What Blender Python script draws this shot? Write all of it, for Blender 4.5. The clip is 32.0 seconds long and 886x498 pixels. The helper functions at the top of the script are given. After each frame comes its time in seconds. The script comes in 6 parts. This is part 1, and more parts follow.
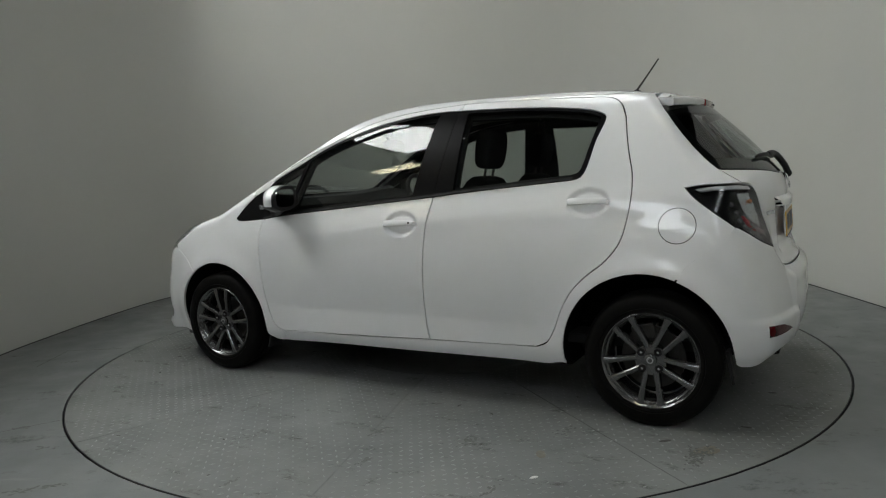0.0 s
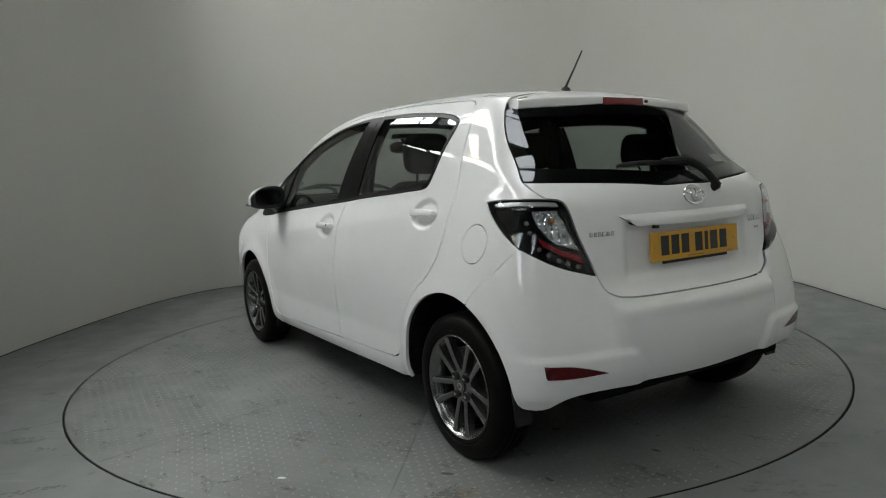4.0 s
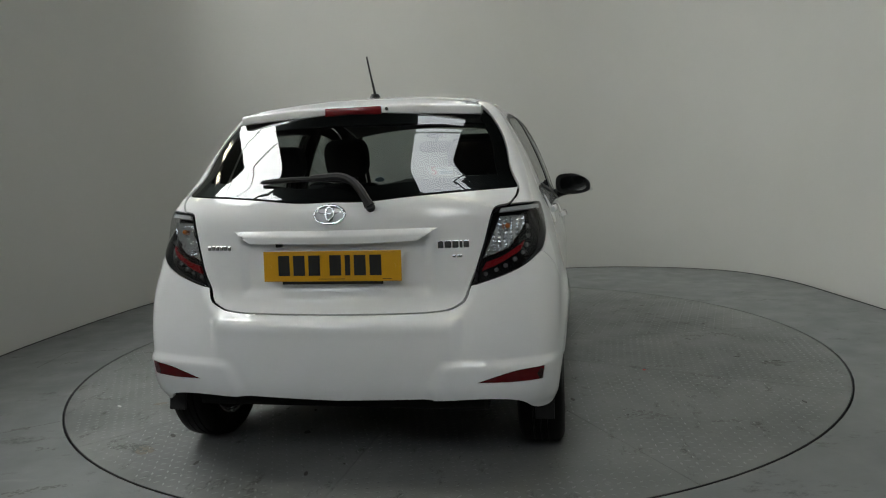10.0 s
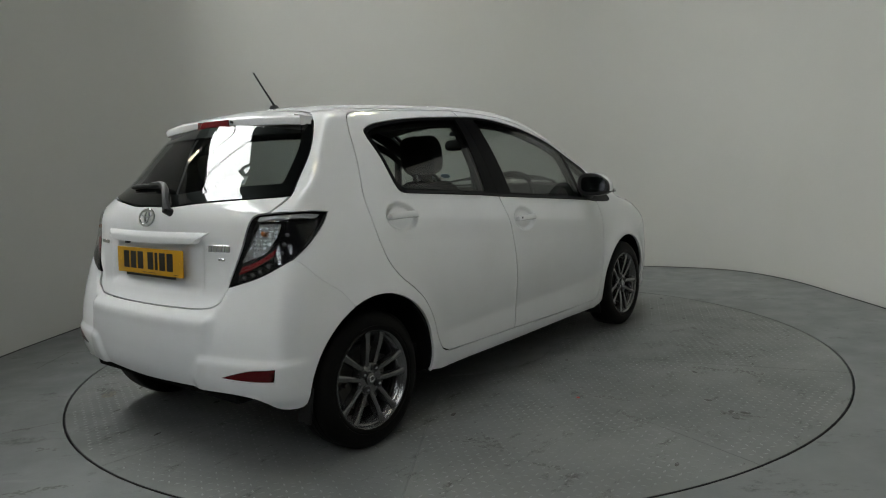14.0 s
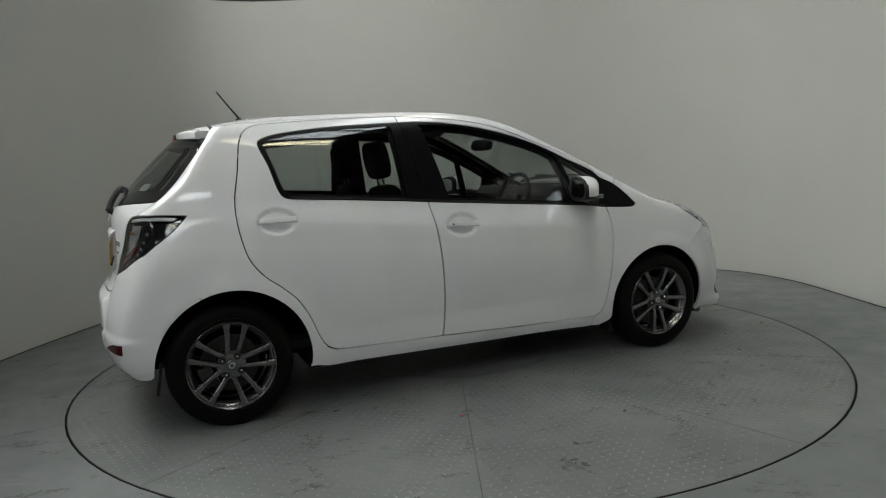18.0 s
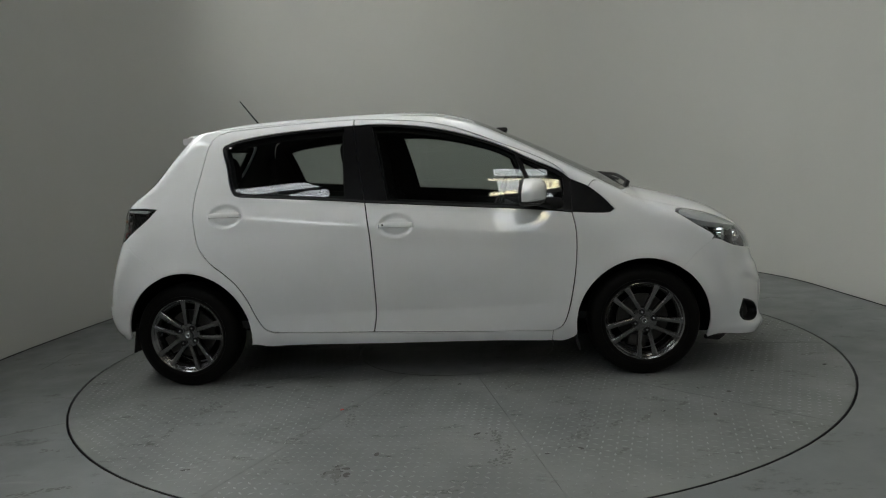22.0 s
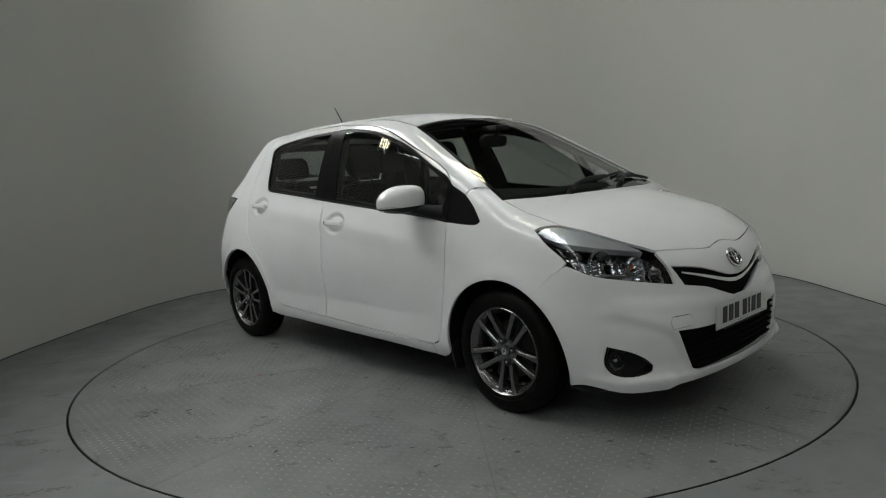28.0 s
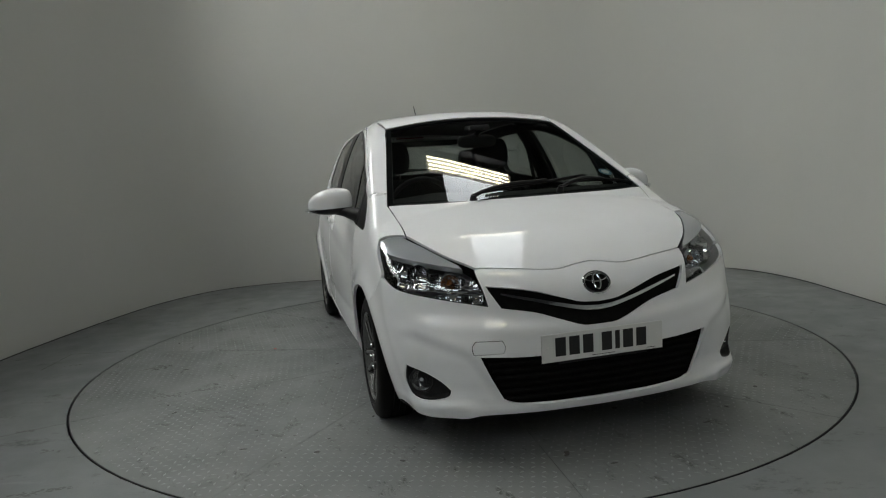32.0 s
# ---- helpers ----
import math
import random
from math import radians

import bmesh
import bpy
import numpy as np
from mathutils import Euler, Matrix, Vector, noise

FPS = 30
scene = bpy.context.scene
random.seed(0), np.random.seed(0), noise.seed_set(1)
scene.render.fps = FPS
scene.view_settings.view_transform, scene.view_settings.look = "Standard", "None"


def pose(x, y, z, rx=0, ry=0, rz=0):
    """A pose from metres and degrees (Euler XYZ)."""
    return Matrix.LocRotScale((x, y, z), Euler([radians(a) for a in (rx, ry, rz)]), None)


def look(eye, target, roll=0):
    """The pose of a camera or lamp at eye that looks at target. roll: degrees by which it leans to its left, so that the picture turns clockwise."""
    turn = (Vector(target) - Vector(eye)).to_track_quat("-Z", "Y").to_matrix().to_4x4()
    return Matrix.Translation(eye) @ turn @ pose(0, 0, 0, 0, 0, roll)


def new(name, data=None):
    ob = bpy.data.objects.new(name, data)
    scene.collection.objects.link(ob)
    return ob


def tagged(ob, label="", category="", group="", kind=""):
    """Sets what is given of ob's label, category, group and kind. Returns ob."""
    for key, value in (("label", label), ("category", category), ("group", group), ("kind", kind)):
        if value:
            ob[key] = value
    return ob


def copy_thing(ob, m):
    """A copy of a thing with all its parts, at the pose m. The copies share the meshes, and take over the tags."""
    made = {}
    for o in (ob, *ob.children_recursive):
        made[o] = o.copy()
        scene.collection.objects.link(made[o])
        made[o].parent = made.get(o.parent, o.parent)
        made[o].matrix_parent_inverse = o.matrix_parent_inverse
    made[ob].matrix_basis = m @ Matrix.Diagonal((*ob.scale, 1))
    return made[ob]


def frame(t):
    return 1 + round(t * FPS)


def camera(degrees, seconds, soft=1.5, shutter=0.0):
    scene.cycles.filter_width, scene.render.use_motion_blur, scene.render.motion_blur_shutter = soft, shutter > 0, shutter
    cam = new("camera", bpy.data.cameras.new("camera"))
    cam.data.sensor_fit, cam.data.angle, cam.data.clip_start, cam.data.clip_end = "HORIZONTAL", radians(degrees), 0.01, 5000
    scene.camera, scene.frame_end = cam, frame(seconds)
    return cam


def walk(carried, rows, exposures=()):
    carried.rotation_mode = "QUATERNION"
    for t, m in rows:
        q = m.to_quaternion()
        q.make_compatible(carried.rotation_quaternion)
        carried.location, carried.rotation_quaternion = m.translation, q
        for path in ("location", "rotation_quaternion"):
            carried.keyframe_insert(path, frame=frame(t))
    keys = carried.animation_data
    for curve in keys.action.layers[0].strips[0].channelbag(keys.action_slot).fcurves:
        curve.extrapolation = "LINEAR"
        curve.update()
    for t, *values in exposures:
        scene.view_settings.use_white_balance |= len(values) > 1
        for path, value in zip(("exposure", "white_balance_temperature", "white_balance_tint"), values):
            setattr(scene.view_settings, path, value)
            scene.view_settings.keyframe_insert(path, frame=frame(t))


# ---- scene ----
from mathutils.geometry import delaunay_2d_cdt

# The camera stands on its tripod and settles by a fraction of a degree; the turntable turns the car before it.
cam = camera(64.74, 32.0, soft=1.1)
EYE = Vector((0.0, -4.4018, 1.1577))


def aim(yaw, pitch, roll):
    a, b = radians(yaw), radians(pitch)
    way = Vector((-math.sin(a) * math.cos(b), math.cos(a) * math.cos(b), -math.sin(b)))
    return look(EYE, EYE + way, roll)


E0 = -.64
walk(cam, [(0.0, aim(.50, 6.86, -2.77)), (3.0, aim(.51, 6.76, -2.76)), (6.0, aim(.51, 6.71, -2.71)), (9.0, aim(.51, 6.72, -2.69)), (11.0, aim(.52, 6.75, -2.73)), (13.0, aim(.52, 6.78, -2.77)), (17.0, aim(.60, 6.59, -3.02)),
           (19.0, aim(.66, 6.64, -3.06)), (21.0, aim(.69, 6.70, -3.09)), (23.0, aim(.71, 6.75, -3.07)), (28.0, aim(.71, 6.75, -3.11)), (32.0, aim(.72, 6.75, -3.16))],
     exposures=[(0.0, E0 - .16), (3.0, E0 - .03), (8.0, E0), (12.0, E0 - .06), (17.0, E0 + .03), (19.0, E0 - .07), (23.0, E0 - .32), (32.0, E0 - .32)])

# ---- light: daylight through strips of rooflight, and fluorescent tubes under the roof ----
world = bpy.data.worlds.new("sky")
scene.world = world
world.use_nodes = True
sky = world.node_tree.nodes.new("ShaderNodeTexSky")
sky.sky_type, sky.sun_disc, sky.sun_elevation, sky.sun_rotation = "NISHITA", False, radians(38), radians(150)
world.node_tree.links.new(sky.outputs[0], world.node_tree.nodes["Background"].inputs[0])
world.node_tree.nodes["Background"].inputs[1].default_value = 0.10
ROOFLIGHT, TUBE = 9.0, 26.0


# ---- materials ----
def mat(name, colour, rough=0.5, metal=0.0, coat=0.0, spec=0.5):
    m = bpy.data.materials.new(name)
    m.use_nodes = True
    b = m.node_tree.nodes["Principled BSDF"]
    b.inputs["Base Color"].default_value = (*colour, 1)
    b.inputs["Roughness"].default_value = rough
    b.inputs["Metallic"].default_value = metal
    b.inputs["Coat Weight"].default_value = coat
    b.inputs["Coat Roughness"].default_value = 0.03
    b.inputs["Specular IOR Level"].default_value = spec
    return m


def node(m, kind, **kw):
    n = m.node_tree.nodes.new(kind)
    for k, v in kw.items():
        n.inputs[k.replace("_", " ")].default_value = v
    return n


def wire(m, a, b):
    m.node_tree.links.new(a, b)


def coords(m, scale=(1, 1, 1)):
    tc = m.node_tree.nodes.new("ShaderNodeTexCoord")
    mp = m.node_tree.nodes.new("ShaderNodeMapping")
    mp.inputs["Scale"].default_value = scale
    wire(m, tc.outputs["Object"], mp.inputs["Vector"])
    return mp.outputs[0]


def ramp(m, src, stops):
    r = m.node_tree.nodes.new("ShaderNodeValToRGB")
    e = r.color_ramp.elements
    while len(e) < len(stops):
        e.new(0.5)
    for el, (p, c) in zip(e, stops):
        el.position = p
        el.color = (c, c, c, 1) if isinstance(c, (int, float)) else (*c, 1)
    wire(m, src, r.inputs[0])
    return r.outputs[0]


def blend(m, fac, a, b, mode="MIX"):
    n = m.node_tree.nodes.new("ShaderNodeMix")
    n.data_type, n.blend_type = "RGBA", mode
    for sock, v in ((n.inputs[0], fac), (n.inputs[6], a), (n.inputs[7], b)):
        if isinstance(v, (int, float)):
            sock.default_value = v if sock == n.inputs[0] else (v, v, v, 1)
        elif isinstance(v, tuple):
            sock.default_value = (*v, 1)
        else:
            wire(m, v, sock)
    return n.outputs[2]


def noise_tex(m, vec, scale, detail=4.0, rough=0.55):
    n = node(m, "ShaderNodeTexNoise", Scale=scale, Detail=detail, Roughness=rough)
    wire(m, vec, n.inputs["Vector"])
    return n.outputs[0]


def bump(m, height, strength, distance):
    n = node(m, "ShaderNodeBump", Strength=strength, Distance=distance)
    wire(m, height, n.inputs["Height"])
    wire(m, n.outputs[0], m.node_tree.nodes["Principled BSDF"].inputs["Normal"])


def base(m, socket, name="Base Color"):
    wire(m, socket, m.node_tree.nodes["Principled BSDF"].inputs[name])


def speckled(name, a, b, scale, rough, depth=0.0, metal=0.0, coat=0.0, spec=0.5):
    """A surface that varies between two colours, finely and coarsely."""
    m = mat(name, a, rough, metal, coat, spec)
    v = coords(m)
    mixed = blend(m, 0.5, noise_tex(m, v, scale), noise_tex(m, v, scale * 9))
    base(m, blend(m, ramp(m, mixed, [(.35, 0.0), (.65, 1.0)]), a, b))
    if depth:
        bump(m, noise_tex(m, v, scale * 14), 0.5, depth)
    return m


def glass(name, tint, face=0.066, power=4.0):
    """A thin pane: clear, with gloss that grows towards grazing views, alike from both sides."""
    m = bpy.data.materials.new(name)
    m.use_nodes = True
    nt = m.node_tree
    nt.nodes.clear()
    out, mix = nt.nodes.new("ShaderNodeOutputMaterial"), nt.nodes.new("ShaderNodeMixShader")
    t, g, f = nt.nodes.new("ShaderNodeBsdfTransparent"), nt.nodes.new("ShaderNodeBsdfGlossy"), nt.nodes.new("ShaderNodeLayerWeight")
    p, a = nt.nodes.new("ShaderNodeMath"), nt.nodes.new("ShaderNodeMath")
    t.inputs[0].default_value = (*tint, 1)
    g.inputs["Roughness"].default_value = 0.0
    f.inputs[0].default_value = 0.5
    p.operation, p.inputs[1].default_value = "POWER", power
    a.operation, a.inputs[1].default_value, a.inputs[2].default_value = "MULTIPLY_ADD", 1 - face, face
    wire(m, f.outputs["Facing"], p.inputs[0])
    wire(m, p.outputs[0], a.inputs[0])
    wire(m, a.outputs[0], mix.inputs[0])
    wire(m, t.outputs[0], mix.inputs[1])
    wire(m, g.outputs[0], mix.inputs[2])
    wire(m, mix.outputs[0], out.inputs[0])
    return m


def glow(name, colour, strength):
    m = mat(name, (.8, .8, .8), .5)
    b = m.node_tree.nodes["Principled BSDF"]
    b.inputs["Emission Color"].default_value = (*colour, 1)
    b.inputs["Emission Strength"].default_value = strength
    return m


PAINT = mat("white_paint", (.78, .785, .79), .6, coat=1.0, spec=.0)
PAINT.node_tree.nodes["Principled BSDF"].inputs["Coat Roughness"].default_value = .003
base(PAINT, blend(PAINT, ramp(PAINT, noise_tex(PAINT, coords(PAINT), 3.0), [(.4, 0.0), (.62, 1.0)]), (.79, .795, .80), (.765, .77, .77)))
BLACK_GLOSS = speckled("black_trim_film", (.005, .005, .006), (.008, .008, .008), 20, .30, spec=.06)
BLACK_PLASTIC = speckled("black_plastic", (.010, .010, .011), (.016, .016, .016), 60, .5, .0004, spec=.25)
RUBBER = speckled("tyre_rubber", (.003, .003, .003), (.006, .0055, .005), 9, .5, .0006, spec=.08)
LINER = speckled("arch_liner_felt", (.007, .007, .007), (.012, .012, .011), 30, .95, .002, spec=.05)
ALLOY = speckled("gunmetal_alloy", (.150, .150, .152), (.180, .180, .178), 14, .26, metal=.85, coat=.45)
CHROME = mat("chrome", (.75, .76, .77), .08, 1.0)
DULL_METAL = speckled("dull_steel", (.065, .063, .060), (.04, .038, .034), 25, .5, metal=.7)
SIDE_GLASS = glass("clear_car_glass", (.66, .70, .68))
REAR_GLASS = glass("tinted_rear_glass", (.50, .54, .53), .085, 5.5)
LENS = glass("clear_lens", (.92, .93, .94), .05)
RED = mat("red_reflector", (.085, .002, .004), .25, coat=.25, spec=.25)
RED_LENS = mat("red_lens", (.17, .006, .009), .2, coat=.5)
AMBER = mat("amber_lens", (.26, .075, .012), .2, coat=.6)
FABRIC = speckled("charcoal_seat_cloth", (.008, .008, .009), (.015, .015, .016), 40, .95, .001, spec=.1)
TRIM_DARK = speckled("dark_cabin_plastic", (.011, .011, .012), (.018, .018, .018), 50, .7, .0006, spec=.2)
HEADLINER = speckled("pale_grey_headlining", (.22, .22, .21), (.26, .26, .25), 60, .95, .0006)
YELLOW_PLATE = mat("yellow_plate", (.60, .31, .006), .35, coat=.3)
WHITE_PLATE = mat("white_plate", (.66, .66, .64), .35, coat=.3)
PLATE_BLACK = mat("plate_black", (.012, .012, .012), .4)
STICKER = mat("white_sticker", (.7, .7, .68), .5)
STICKER_RED = mat("red_print", (.5, .03, .05), .5)
STICKER_BLUE = mat("blue_print", (.10, .22, .30), .5)

# painted studio floor with scuffs
FLOOR = mat("grey_floor_paint", (.17, .18, .18), .42, spec=.25)
v = coords(FLOOR)
patch = ramp(FLOOR, noise_tex(FLOOR, v, .9, 6), [(.35, 0.0), (.68, 1.0)])
col = blend(FLOOR, patch, (.148, .157, .156), (.180, .189, .187))
scuff = ramp(FLOOR, noise_tex(FLOOR, coords(FLOOR, (1.0, 2.2, 1)), 2.3, 9, .72), [(.575, 0.0), (.68, 1.0)])
grit = ramp(FLOOR, noise_tex(FLOOR, v, 40, 5, .8), [(.40, 0.0), (.55, 1.0)])
col = blend(FLOOR, blend(FLOOR, 1.0, scuff, grit, "MULTIPLY"), col, (.055, .055, .052))
rub = ramp(FLOOR, noise_tex(FLOOR, coords(FLOOR, (1.2, 9.0, 1)), 1.6, 7, .65), [(.60, 0.0), (.72, .55)])
col = blend(FLOOR, rub, col, (.215, .22, .215))
base(FLOOR, col)
base(FLOOR, ramp(FLOOR, noise_tex(FLOOR, v, 5, 6), [(.3, .40), (.7, .60)]), "Roughness")
bump(FLOOR, noise_tex(FLOOR, v, 60, 3), .15, .002)

PLATE = mat("grey_painted_steel", (.17, .18, .18), .40, spec=.22)
v = coords(PLATE)
wear = ramp(PLATE, noise_tex(PLATE, v, 1.3, 7, .6), [(.38, 0.0), (.66, 1.0)])
col = blend(PLATE, wear, (.138, .145, .141), (.195, .202, .196))
stain = ramp(PLATE, noise_tex(PLATE, coords(PLATE, (1.4, 1.0, 1)), 2.6, 9, .72), [(.60, 0.0), (.74, .6)])
col = blend(PLATE, stain, col, (.080, .082, .077))
smear = ramp(PLATE, noise_tex(PLATE, coords(PLATE, (1.0, 2.3, 1)), 4.2, 10, .74), [(.565, 0.0), (.66, 1.0)])
grit = ramp(PLATE, noise_tex(PLATE, v, 48, 5, .8), [(.40, 0.0), (.54, 1.0)])
col = blend(PLATE, blend(PLATE, 1.0, smear, grit, "MULTIPLY"), col, (.052, .051, .046))
scratch = ramp(PLATE, noise_tex(PLATE, coords(PLATE, (22, 1.3, 1)), 1.9, 6, .6), [(.66, 0.0), (.73, .35)])
col = blend(PLATE, scratch, col, (.24, .245, .235))
dust = ramp(PLATE, noise_tex(PLATE, v, 19, 5, .75), [(.60, 0.0), (.74, .7)])
col = blend(PLATE, dust, col, (.25, .25, .24))
base(PLATE, col)
base(PLATE, ramp(PLATE, noise_tex(PLATE, v, 4, 6), [(.3, .42), (.7, .60)]), "Roughness")
bump(PLATE, noise_tex(PLATE, v, 90, 3), .12, .001)
STUD = mat("worn_tread_studs", (.2, .2, .2), .30)
v = coords(STUD)
base(STUD, blend(STUD, ramp(STUD, noise_tex(STUD, v, 1.6, 6, .65), [(.47, 0.0), (.60, 1.0)]), (.145, .152, .148), (.225, .232, .226)))
GAP = mat("black_gap", (.01, .01, .01), .8)

WALL = mat("pale_studio_wall", (.55, .56, .535), .62)
v = coords(WALL)
base(WALL, blend(WALL, ramp(WALL, noise_tex(WALL, v, .5, 5), [(.35, 0.0), (.65, 1.0)]), (.434, .437, .408), (.459, .461, .433)))
bump(WALL, noise_tex(WALL, v, 35, 3), .05, .002)
HALL = speckled("hall_cladding", (.070, .072, .072), (.095, .097, .095), .8, .8)
STEEL_BEAM = speckled("dark_steel_beam", (.045, .05, .055), (.07, .07, .07), 3, .6)
SKYGLOW = glow("rooflight_sheet", (.98, 1.0, .985), ROOFLIGHT * 2.3)
# same sheet, dimmer and bluer; both strengths set to balance the room's light
DIM_GLOW = glow("dim_rooflight_sheet", (.91, .96, 1.0), ROOFLIGHT * .95)
NEAR_GLOW = glow("near_rooflight_sheet", (.90, .955, 1.0), ROOFLIGHT * 1.35)
TUBEGLOW = glow("fluorescent_tube", (1.0, .91, .62), TUBE)
FIXTURE = mat("white_steel_fixture", (.7, .7, .68), .5)


# ---- mesh helpers ----
def part(name, bm, material, parent=None, label="", smooth=False, sharp=40):
    """Links a bmesh as one mesh object under a thing or a part."""
    me = bpy.data.meshes.new(name)
    bmesh.ops.recalc_face_normals(bm, faces=bm.faces)
    if smooth:
        for f in bm.faces:
            f.smooth = True
        lim = radians(sharp)
        for e in bm.edges:
            if len(e.link_faces) == 2 and e.calc_face_angle(0) > lim:
                e.smooth = False
    bm.to_mesh(me)
    bm.free()
    me.materials.append(material)
    ob = new(name, me)
    if parent:
        ob.parent = parent
    if label:
        ob["label"] = label
    return ob


def raw(name, verts, faces, material, parent=None, label="", smooth=False, data=False):
    me = bpy.data.meshes.new(name)
    me.from_pydata([tuple(map(float, p)) for p in verts], [], [tuple(map(int, f)) for f in faces])
    me.materials.append(material)
    if smooth:
        me.polygons.foreach_set("use_smooth", [True] * len(me.polygons))
    if data:
        return me
    ob = new(name, me)
    if parent:
        ob.parent = parent
    if label:
        ob["label"] = label
    return ob


def box(bm, lo, hi, m=None, bevel=0.0, seg=2):
    """A bevelled block between two corners, turned by m."""
    r = bmesh.ops.create_cube(bm, size=1.0)
    vs = r["verts"]
    for q in vs:
        q.co = Vector([(lo[k] + hi[k]) / 2 + q.co[k] * (hi[k] - lo[k]) for k in range(3)])
    if bevel:
        es = list({e for q in vs for e in q.link_edges})
        r = bmesh.ops.bevel(bm, geom=es, offset=bevel, segments=seg, affect="EDGES", profile=.6)
        vs = r["verts"]
        seen, todo = set(vs), list(vs)
        while todo:
            q = todo.pop()
            for e in q.link_edges:
                o = e.other_vert(q)
                if o not in seen:
                    seen.add(o)
                    todo.append(o)
        vs = list(seen)
    if m is not None:
        bmesh.ops.transform(bm, matrix=m, verts=vs)
    return vs


def rod(bm, a, b, r, n=10, r2=None):
    a, b = Vector(a), Vector(b)
    m = Matrix.Translation((a + b) / 2) @ (b - a).to_track_quat("Z", "Y").to_matrix().to_4x4()
    return bmesh.ops.create_cone(bm, cap_ends=True, segments=n, radius1=r, radius2=r if r2 is None else r2, depth=(b - a).length, matrix=m)["verts"]


def tube(bm, pts, r, n=8):
    """A bent bar through points; r a number or one for each point."""
    pts = [Vector(p) for p in pts]
    rs = r if isinstance(r, (list, tuple)) else [r] * len(pts)
    rings = []
    for i, p in enumerate(pts):
        d = (pts[min(i + 1, len(pts) - 1)] - pts[max(i - 1, 0)]).normalized()
        a = d.cross(Vector((0, 0, 1)))
        a = a.normalized() if a.length > 1e-3 else Vector((1, 0, 0))
        b = d.cross(a)
        rings.append([bm.verts.new(p + rs[i] * (math.cos(t) * a + math.sin(t) * b)) for t in [2 * math.pi * k / n for k in range(n)]])
    for q, s in zip(rings, rings[1:]):
        for k in range(n):
            bm.faces.new((q[k], q[(k + 1) % n], s[(k + 1) % n], s[k]))
    bm.faces.new(rings[0][::-1])
    bm.faces.new(rings[-1])


def lathe(bm, profile, axis_m, n=48, close=False):
    """Turns a profile of (radius, along) about the z of axis_m."""
    rings = []
    for r, h in profile:
        rings.append([bm.verts.new(axis_m @ Vector((r * math.cos(2 * math.pi * k / n), r * math.sin(2 * math.pi * k / n), h))) for k in range(n)])
    pairs = list(zip(rings, rings[1:])) + ([(rings[-1], rings[0])] if close else [])
    for a, b in pairs:
        for k in range(n):
            bm.faces.new((a[k], a[(k + 1) % n], b[(k + 1) % n], b[k]))
    return rings


def spline(pts, step=0.02):
    """Points at even steps on a smooth curve through the given ones."""
    p = np.asarray(pts, float)
    if len(p) == 2:
        n = max(2, int(np.linalg.norm(p[1] - p[0]) / step) + 1)
        return p[0] + (p[1] - p[0]) * np.linspace(0, 1, n)[:, None]
    d = np.maximum(np.linalg.norm(np.diff(p, axis=0), axis=1), 1e-6)
    t = np.concatenate([[0], np.cumsum(np.sqrt(d))])
    m = np.gradient(p, t, axis=0)
    out = []
    for i in range(len(p) - 1):
        h = t[i + 1] - t[i]
        u = np.linspace(0, 1, max(2, int(d[i] / step) + 1), endpoint=False)[:, None]
        out.append((2*u**3 - 3*u**2 + 1)*p[i] + (u**3 - 2*u**2 + u)*h*m[i] + (3*u**2 - 2*u**3)*p[i+1] + (u**3 - u**2)*h*m[i+1])
    return np.concatenate(out + [p[-1:]])


BOWL = mat("satin_chrome", (.66, .67, .68), .13, 1.0)
FACET = mat("cut_chrome_reflector", (.55, .56, .57), .14, .85)
PLEATED = mat("pleated_chrome", (.30, .30, .31), .10, 1.0)
SMOKED = speckled("smoked_lamp_housing", (.035, .035, .037), (.06, .06, .062), 30, .22, metal=.5, coat=.4)
LAMP_SILVER = mat("silvered_lamp_trim", (.66, .67, .68), .22, .5)
FOG_CHROME = mat("fog_lamp_chrome", (.70, .71, .72), .16, .75)
cut = node(FACET, "ShaderNodeTexVoronoi", Scale=70)
wire(FACET, coords(FACET, (1, 1, .45)), cut.inputs["Vector"])
bump(FACET, cut.outputs["Distance"], .55, .006)
RED_MARK = mat("red_plastic_scrap", (.45, .03, .02), .5)
DIRT = speckled("grey_dirt", (.076, .076, .071), (.112, .113, .107), 40, .6)
OIL = speckled("dried_dirt", (.035, .034, .030), (.075, .072, .064), 40, .7)
OCHRE = speckled("ochre_paint_scrape", (.20, .17, .12), (.12, .115, .10), 30, .6)


